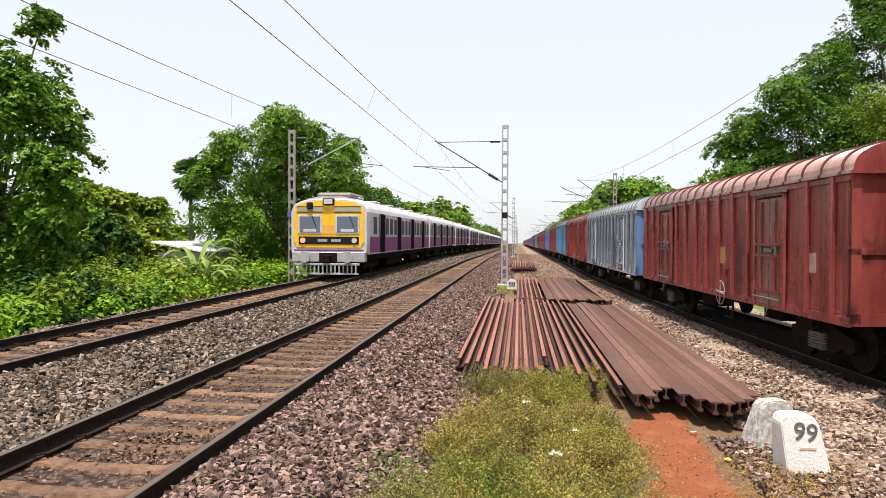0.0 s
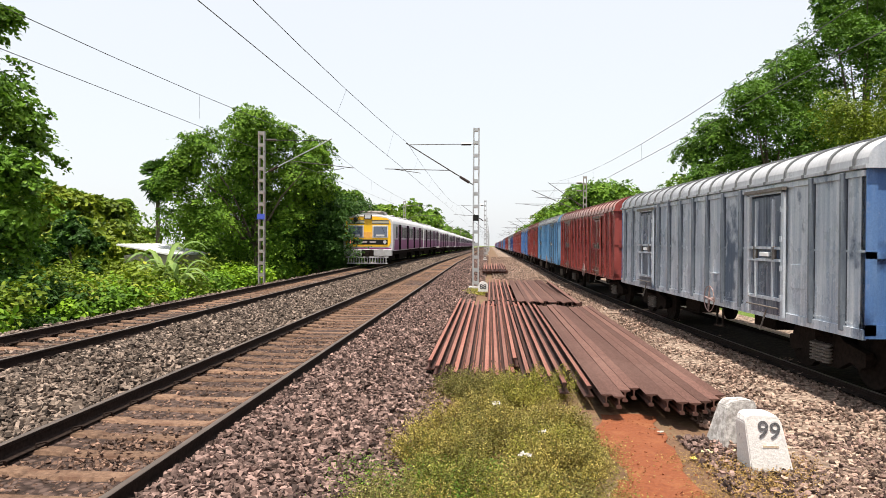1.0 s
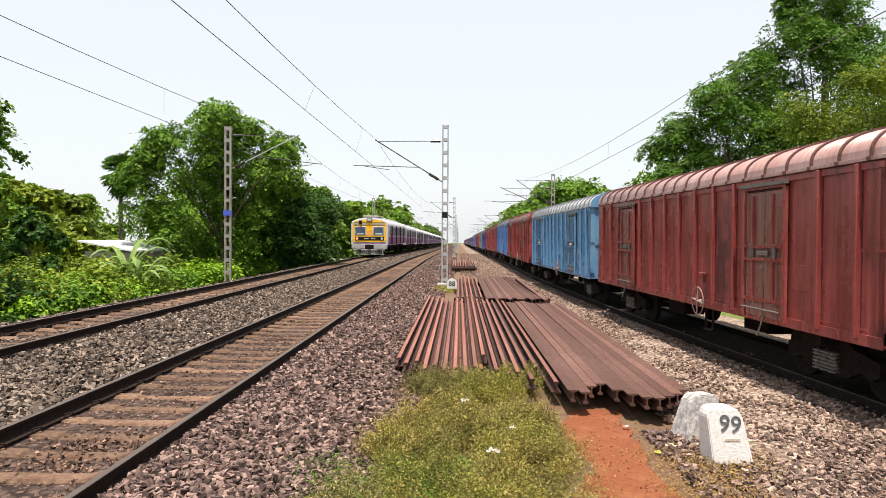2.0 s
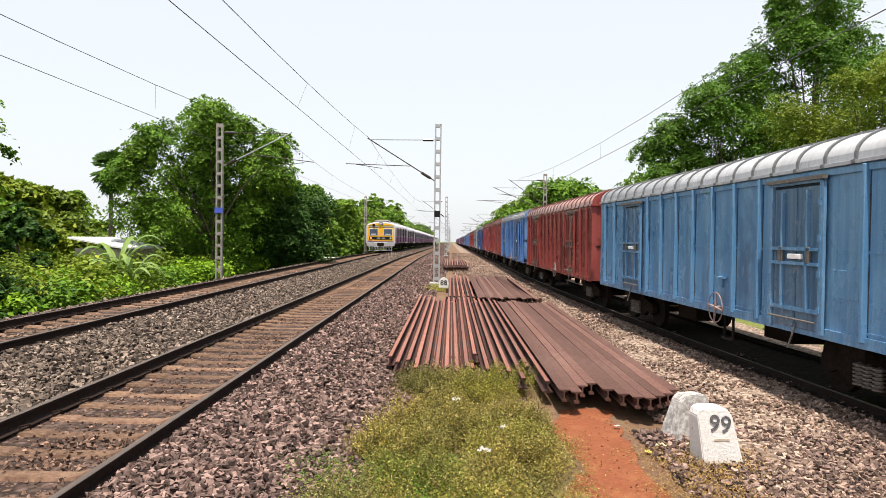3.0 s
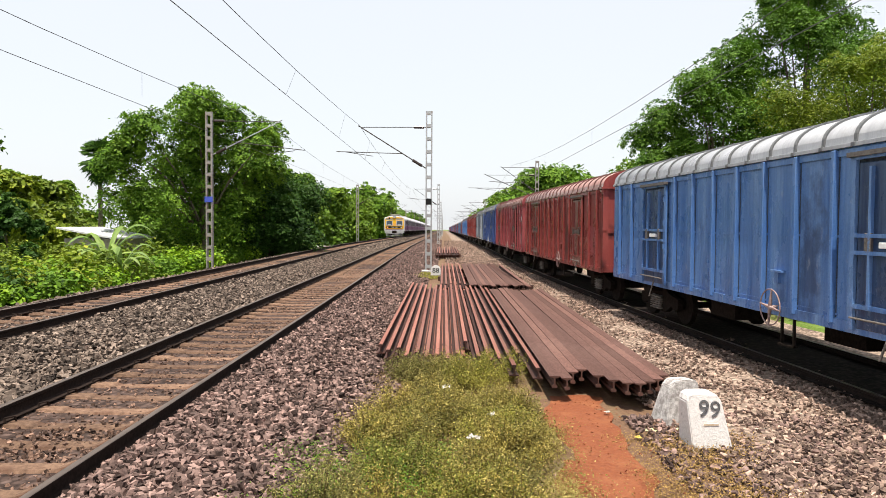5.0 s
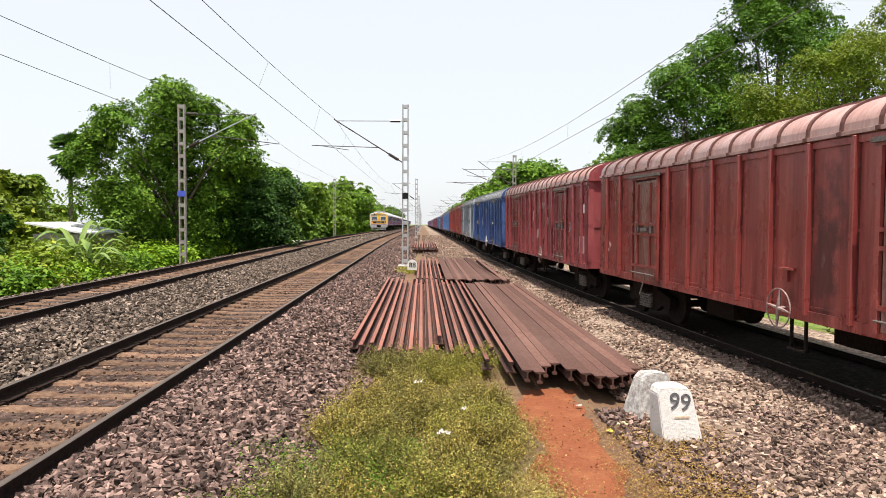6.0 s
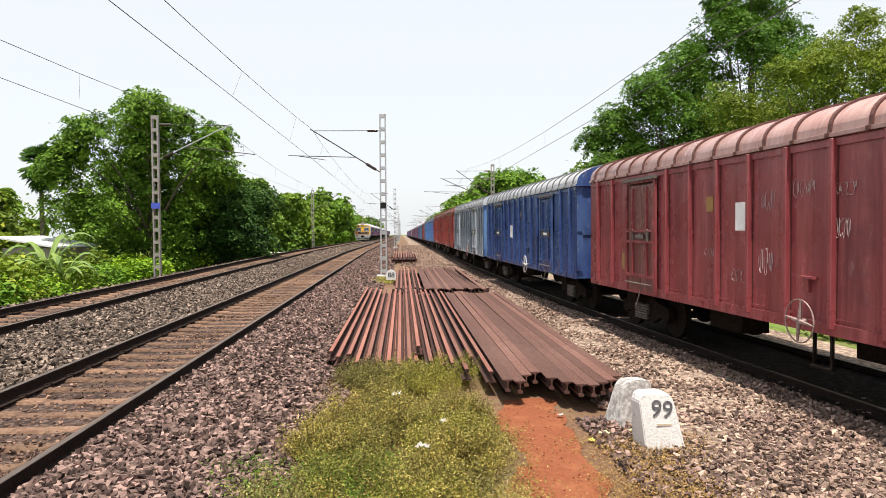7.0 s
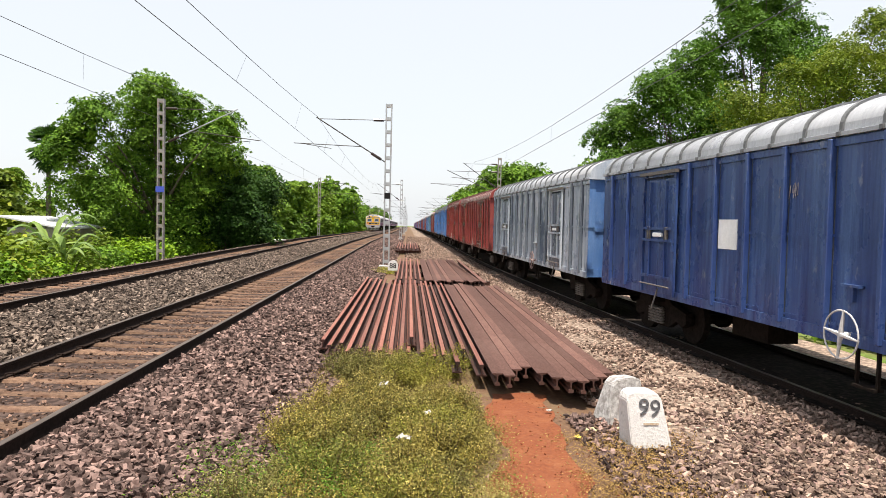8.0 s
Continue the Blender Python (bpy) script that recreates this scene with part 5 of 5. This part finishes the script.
for i in range(8):
    copy_thing(t_far, pose(-17 - rng_t.uniform(0, 7), 195 + i * 45, -1.3 + fall(195 + i * 45), 0, 0, rng_t.uniform(0, 360)))
for i in range(6):
    copy_thing(t_mid, pose(-36 - rng_t.uniform(0, 12), 40 + i * 14, -1.8 + fall(40 + i * 14), 0, 0, rng_t.uniform(0, 360)))
copy_thing(t_mid, pose(-16.2, 101.0, -1.6, 0, 0, 140))
copy_thing(t_mid, pose(-16.8, 122.0, -1.8, 0, 0, 250))
t_back = tree("pale olive-green tree beyond the shed", -38.0, 62.0, -1.5, 7.5, 4.5, 17, LEAF_OLIVE, 24, 32, 0.34, 16, low=0.0)
for i in range(5):
    copy_thing(t_back, pose(-34 - i * 7, 50 + i * 9, -1.6 + fall(50 + i * 9), 0, 0, i * 70))
tree("small dark tree beside the shed", -24.5, 38.0, -1.4, 5.0, 1.7, 19, LEAF_DARK, 26, 34, 0.16, 12, low=0.0)
palm("fan palm with grey trunk behind the trees", -26.4, 52.0, -1.3, 8.3, 21, 96, 1.3)
banana("banana plant with broad torn leaves", -15.0, 30.0, -1.45, 3.2, 31)
banana("banana plant with broad torn leaves", -13.9, 29.0, -1.45, 2.6, 32)

# right-hand trees
shaped_tree("sunlit leafy tree behind the goods train", 18.0, 45.0, -1.0,
            [(13.7, 7.9, 1.1), (14.6, 9.2, 1.1), (16.1, 10.7, 1.2), (15.4, 8.8, 1.3), (17.5, 11.7, 1.3), (17.2, 9.5, 1.5), (19.0, 12.9, 1.4), (19.5, 11.0, 1.5), (19.2, 9.0, 1.5), (16.2, 7.2, 1.4), (14.3, 6.4, 1.2),
             (18.1, 7.0, 1.6), (20.7, 8.5, 1.5), (15.0, 4.6, 1.3), (17.5, 4.6, 1.5), (20.2, 5.4, 1.6)], 41, LEAF_MID, 80, 52, 0.108, 2.0, 4.0)
shaped_tree("tall dark tree behind the goods train", 25.0, 48.0, -1.0,
            [(21.9, 14.9, 1.3), (23.0, 16.3, 1.5), (24.9, 17.4, 1.5), (26.7, 17.8, 1.6), (24.3, 15.0, 1.6), (26.8, 15.6, 1.7), (28.4, 16.5, 1.4), (23.2, 12.7, 1.7), (26.1, 13.2, 1.7), (28.5, 14.0, 1.7), (25.0, 19.4, 1.5),
             (27.2, 20.0, 1.4), (23.2, 18.4, 1.0), (24.0, 10.4, 1.8), (27.0, 10.6, 1.9), (30.0, 12.0, 1.8), (22.5, 8.0, 1.8), (26.0, 7.6, 1.9), (30.5, 9.0, 1.9)], 42, LEAF_MID, 72, 50, 0.12, 2.6, 6.0)
shaped_tree("feathery yellow-green tree with bare twigs behind the wagons", 23.5, 38.0, -1.0,
            [(19.1, 9.2, 1.2), (21.0, 9.9, 1.2), (22.7, 10.3, 1.2), (21.8, 8.3, 1.3), (19.8, 7.6, 1.2), (24.3, 11.3, 1.4), (25.9, 12.0, 1.4), (26.9, 10.8, 1.4), (25.0, 9.4, 1.4), (26.5, 13.6, 0.9), (23.4, 8.7, 1.3),
             (28.9, 12.2, 1.5), (28.3, 10.3, 1.5), (20.6, 5.8, 1.3), (23.4, 6.4, 1.4), (26.4, 7.4, 1.5)], 43, LEAF_OLIVE, 62, 42, 0.095, 1.8, 4.0, 0.42)
tree("tall leafy tree at the end of the grove", 32.0, 40.0, -1.0, 15.0, 4.6, 45, LEAF_MID, 34, 36, 0.18, 18, low=0.1)
r_far = tree("wide flat-crowned tree far behind the wagons", 13.5, 88.0, -1.0, 11.0, 6.8, 44, LEAF_MID, 30, 36, 0.28, 18, 0.5, 0.4)
r_dark = tree("deep green tree far behind the wagons", 14.5, 104.0, -1.0, 11.0, 6.0, 47, LEAF_FRESH, 28, 34, 0.32, 18, 0.6, 0.2)
for i in range(7):
    copy_thing((r_dark, r_far)[i % 2], pose(14 + rng_t.uniform(0, 6), 122 + i * 30, -1.0 + fall(122 + i * 30), 0, 0, rng_t.uniform(0, 360)))
for i in range(5):
    copy_thing((r_far, r_dark)[i % 2], pose(22 + rng_t.uniform(0, 8), 60 + i * 14, -1.6 + fall(60 + i * 14), 0, 0, rng_t.uniform(0, 360)))

# undergrowth on the left
b_set = [bush("low bright green bush", -14, 20 + 3 * i, -1.3, 1.3 + 0.25 * i, 1.1 + 0.1 * i, 60 + i, (LEAF_LIME, LEAF_MID, LEAF_LIME, LEAF_OLIVE)[i], 1500, 0.13) for i in range(4)]
for i in range(95):
    y = 13 + 75 * rng_t.random() ** 1.3
    x = -13.0 - rng_t.random() ** 1.2 * (4 + 0.22 * y)
    copy_thing(b_set[rng_t.choice((0, 0, 1, 2, 2, 3))], pose(x, y, ground_z(x, y) - 0.1, 0, 0, rng_t.uniform(0, 360)))

# greenery beyond the siding, extended mostly unseen to block skylight under the wagons
for i in range(34):
    y = -12 + 2.3 * i
    x = freight_x(y) + 4.2 + rng_t.random() * 2.5
    copy_thing(b_set[rng_t.choice((1, 2, 3))], pose(x, y, ground_z(x, y) - 0.1, 0, 0, rng_t.uniform(0, 360)))

for x, y in ((-19.5, 38.5), (-21.5, 39.0), (-23.5, 39.5), (-18.0, 40.0), (-20.5, 37.0), (-22.5, 36.5), (-25.0, 39.0)):
    copy_thing(b_set[3], pose(x, y, ground_z(x, y) + 0.1, 0, 0, x * 50))

for x, y, h in ((-15.4, 20.5, 2.3), (-14.6, 22.5, 1.9), (-17.0, 21.5, 2.6), (-13.9, 19.0, 1.3)):
    bush("dark green shrub at the foot of the trees", x, y, -1.35, h, 1.1, 90 + int(y), LEAF_DARK, 3600, 0.1)

# white-roofed shed
shed = thing("shed", "low shed with pale sheet roof among bushes", "shed", "", pose(-21.4, 43.0, -1.55, 0, 0, -8))
part("wall", boxes((-1.6, 1.6, -1.9, 1.9, 0, 2.5)), surface("mud_wall", (0.3, 0.26, 0.22), (0.4, 0.36, 0.31), 8, 0.9), shed)
bm = prism([(-1.9, 3.1), (-1.9, 3.2), (1.9, 2.6), (1.9, 2.5)], -2.2, 2.2)
part("roof", bm, surface("pale_roof_sheet", (0.62, 0.62, 0.63), (0.75, 0.75, 0.76), 5, 0.7, stain=(0.5, 0.49, 0.48)), shed)


# ---- weeds in front ----
def weeds(name, label, seed, region, n, h, size, material, stem_n):
    rng = np.random.default_rng(seed)
    pts = []
    while len(pts) < stem_n:
        x, y = rng.uniform(region[0], region[1]), rng.uniform(region[2], region[3])
        if noise.noise((x * 1.1, y * 1.1, seed)) > rng.uniform(-0.55, 0.1):
            pts.append((x, y))
    pts = np.array(pts)
    hh = h * rng.uniform(0.45, 1.1, stem_n) * (0.7 + 0.5 * np.array([noise.noise((a * 0.8, b * 0.8, 9)) for a, b in pts]))
    k = rng.integers(0, stem_n, n)
    u = rng.uniform(0.05, 1.0, n) ** 0.7
    sp = 0.05 + 0.09 * u
    z0 = np.array([ground_z(a, b) for a, b in pts])
    lean = rng.normal(0, 0.14, (stem_n, 2))
    p = np.stack([pts[k, 0] + lean[k, 0] * u + rng.normal(0, 1, n) * sp, pts[k, 1] + lean[k, 1] * u + rng.normal(0, 1, n) * sp, z0[k] + hh[k] * u], 1)
    ob = leaves_mesh(name, p, np.tile(np.array([0, 0, 0.8]), (n, 1)), size, material, None, rng, 1.9)
    return tagged(ob, label, "weeds", kind="stuff")


def weed_clump(x, y, r, h, seed, leaf):
    """One bushy weed: fine stems and a dome of tiny leaves with pale tips."""
    rng = np.random.default_rng(seed)
    th = thing("weed_plant", "bushy yellow-green flowering weed on bare earth", "weed", "weeds by the spare rails", pose(x, y, ground_z(x, y)))
    n = int(5200 * (r / 0.35) ** 2)
    k = rng.integers(0, 56, n)
    ang, rad = rng.uniform(0, 6.283, 56), 1.25 * r * np.sqrt(rng.uniform(0, 1, 56))
    top = np.stack([np.cos(ang) * rad, np.sin(ang) * rad, h * (1.0 - 0.35 * (rad / r) ** 2) * rng.uniform(0.5, 1.2, 56)], 1)
    u = rng.uniform(0.25, 1.03, n) ** 0.6
    p = top[k] * u[:, None] * np.array([1, 1, 1]) + rng.normal(0, 1, (n, 3)) * (0.036 + 0.03 * (1 - u))[:, None]
    p[:, 2] = np.abs(p[:, 2])
    leaves_mesh("foliage", p, np.tile(np.array([0, 0, 0.5]), (n, 1)), 0.0135, leaf, th, rng, 1.9)
    bm = bmesh.new()
    for t in top:
        rod(bm, (t[0] * 0.2, t[1] * 0.2, -0.03), tuple(t), 0.004, 0.002, 4)
    part("stem", bm, DRY_STEM, th)
    return th


DRY_STEM = surface("brown_stem", (0.1, 0.065, 0.025), (0.2, 0.13, 0.05), 30, 0.9)
proto = [weed_clump(-0.6 + 0.5 * i, 10.6 - 0.25 * i, 0.34 + 0.04 * i, 0.5 + 0.06 * i, 300 + i, (WEED, WEED, WEED_GREEN)[i]) for i in range(3)]
rng_w = random.Random(12)
for i in range(47):
    y = 5.3 + 6.0 * rng_w.random()
    x = -1.15 + 0.05 * (y - 5) + (2.25 - 0.03 * (y - 5)) * rng_w.random()
    if x < -0.9 and y > 7.4:
        continue
    copy_thing(proto[rng_w.choice((0, 0, 1, 1, 2))], pose(x, y, ground_z(x, y) - 0.04 - 0.16 * rng_w.random(), 0, 0, rng_w.uniform(0, 360)))
weeds("dry_grass", "short straw-coloured grass on the earth", 71, (-1.2, 1.2, 5.2, 11.8), 26000, 0.2, 0.013, DRY, 600)
weeds("weeds", "fresh green weeds at the edge of the ballast", 72, (-1.6, 0.4, 4.8, 7.4), 15000, 0.34, 0.014, LEAF_FRESH, 200)
weeds("dry_grass", "dry grass tufts along the footpath", 75, (0.95, 1.3, 5.0, 8.8), 9000, 0.16, 0.012, WEED, 170)
weeds("dry_grass", "dry brown grass by the marker stones", 73, (2.0, 3.4, 5.0, 7.9), 17000, 0.15, 0.012, DRY, 340)
weeds("weeds", "small green weeds by the mast foot", 74, (-1.25, -0.15, 30.5, 33.9), 3500, 0.2, 0.03, WEED_GREEN, 150)

# ---- litter ----
def scrap(x, y, z, size, material, label, seed):
    """Crumpled thin scrap: a bent sheet with a folded rim."""
    rng = random.Random(seed)
    bm = bmesh.new()
    bmesh.ops.create_grid(bm, x_segments=5, y_segments=4, size=size)
    for v in bm.verts:
        n = noise.noise_vector(v.co * (1.6 / size) + Vector((seed * 3.7, 0, 0)))
        v.co = Vector((v.co.x + 0.3 * size * n.x, 0.7 * v.co.y + 0.3 * size * n.y, 0.35 * size + 0.6 * size * n.z))
    bmesh.ops.solidify(bm, geom=list(bm.faces), thickness=0.002)
    th = part("litter_scrap", bm, material)
    th.matrix_basis = pose(x, y, z, 0, 0, rng.uniform(0, 360))
    return tagged(th, label, "litter", "litter by the footpath")


PAPER = surface("weathered_paper", (0.3, 0.28, 0.25), (0.5, 0.48, 0.45), 30, 0.8, bump=0.2)
FOIL = surface("yellow_wrapper", (0.6, 0.5, 0.06), (0.75, 0.65, 0.12), 30, 0.4, bump=0.2)
LEAF_PALE = surface("fallen_pale_leaf", (0.42, 0.4, 0.2), (0.6, 0.57, 0.34), 30, 0.8, bump=0.2)
scrap(0.53, 7.74, -0.22, 0.06, PAPER, "crumpled white paper caught in the weeds", 1)
scrap(0.28, 6.88, -0.22, 0.07, PAPER, "crumpled white paper caught in the weeds", 2)
scrap(0.0, 8.95, -0.2, 0.07, PAPER, "crumpled white paper caught in the weeds", 3)
scrap(2.28, 7.93, -0.53, 0.045, FOIL, "small yellow wrapper on the earth", 4)
scrap(2.5, 8.14, -0.53, 0.07, LEAF_PALE, "pale fallen leaf beside the stones", 5)
scrap(3.94, 8.23, -0.52, 0.04, PAPER, "white scrap on the gravel", 6)
scrap(3.49, 7.77, -0.52, 0.04, PAPER, "white scrap on the gravel", 7)
scrap(2.86, 8.24, -0.53, 0.04, LEAF_PALE, "pale fallen leaf beside the stones", 8)
scrap(2.14, 8.9, -0.5, 0.04, PAPER, "torn white paper on the footpath", 9)



def motions():
    for k, w in wagons:
        rows = []
        for i in range(17):
            t = i * 0.5
            s = WAGON_S0 + PITCH * k - WAGON_V * t + WAGON_SLOW * t * t / 2
            a, b = freight_point(s - 4.75), freight_point(s + 4.75)
            d = b - a
            c = (a + b) / 2
            rows.append((t, pose(c.x, c.y, c.z, 0, 0, -math.degrees(math.atan2(d.x, d.y)))))
        walk(w, rows)
        if -1 <= k <= 9:
            for o in w.children:
                if o.name.startswith("wheelset"):
                    y = o.matrix_basis.translation.y
                    walk(o, [(i / 30, pose(0, y, 0.5, math.degrees((WAGON_V * i / 30 - WAGON_SLOW * (i / 30) ** 2 / 2) / 0.5) % 360)) for i in range(241)])
    for i, c in enumerate(coaches):
        walk(c, [(t, pose(-8.7, y + EMU_PITCH * i, 0.14 + fall(y + EMU_PITCH * i))) for t, y in EMU_ROWS])


motions()
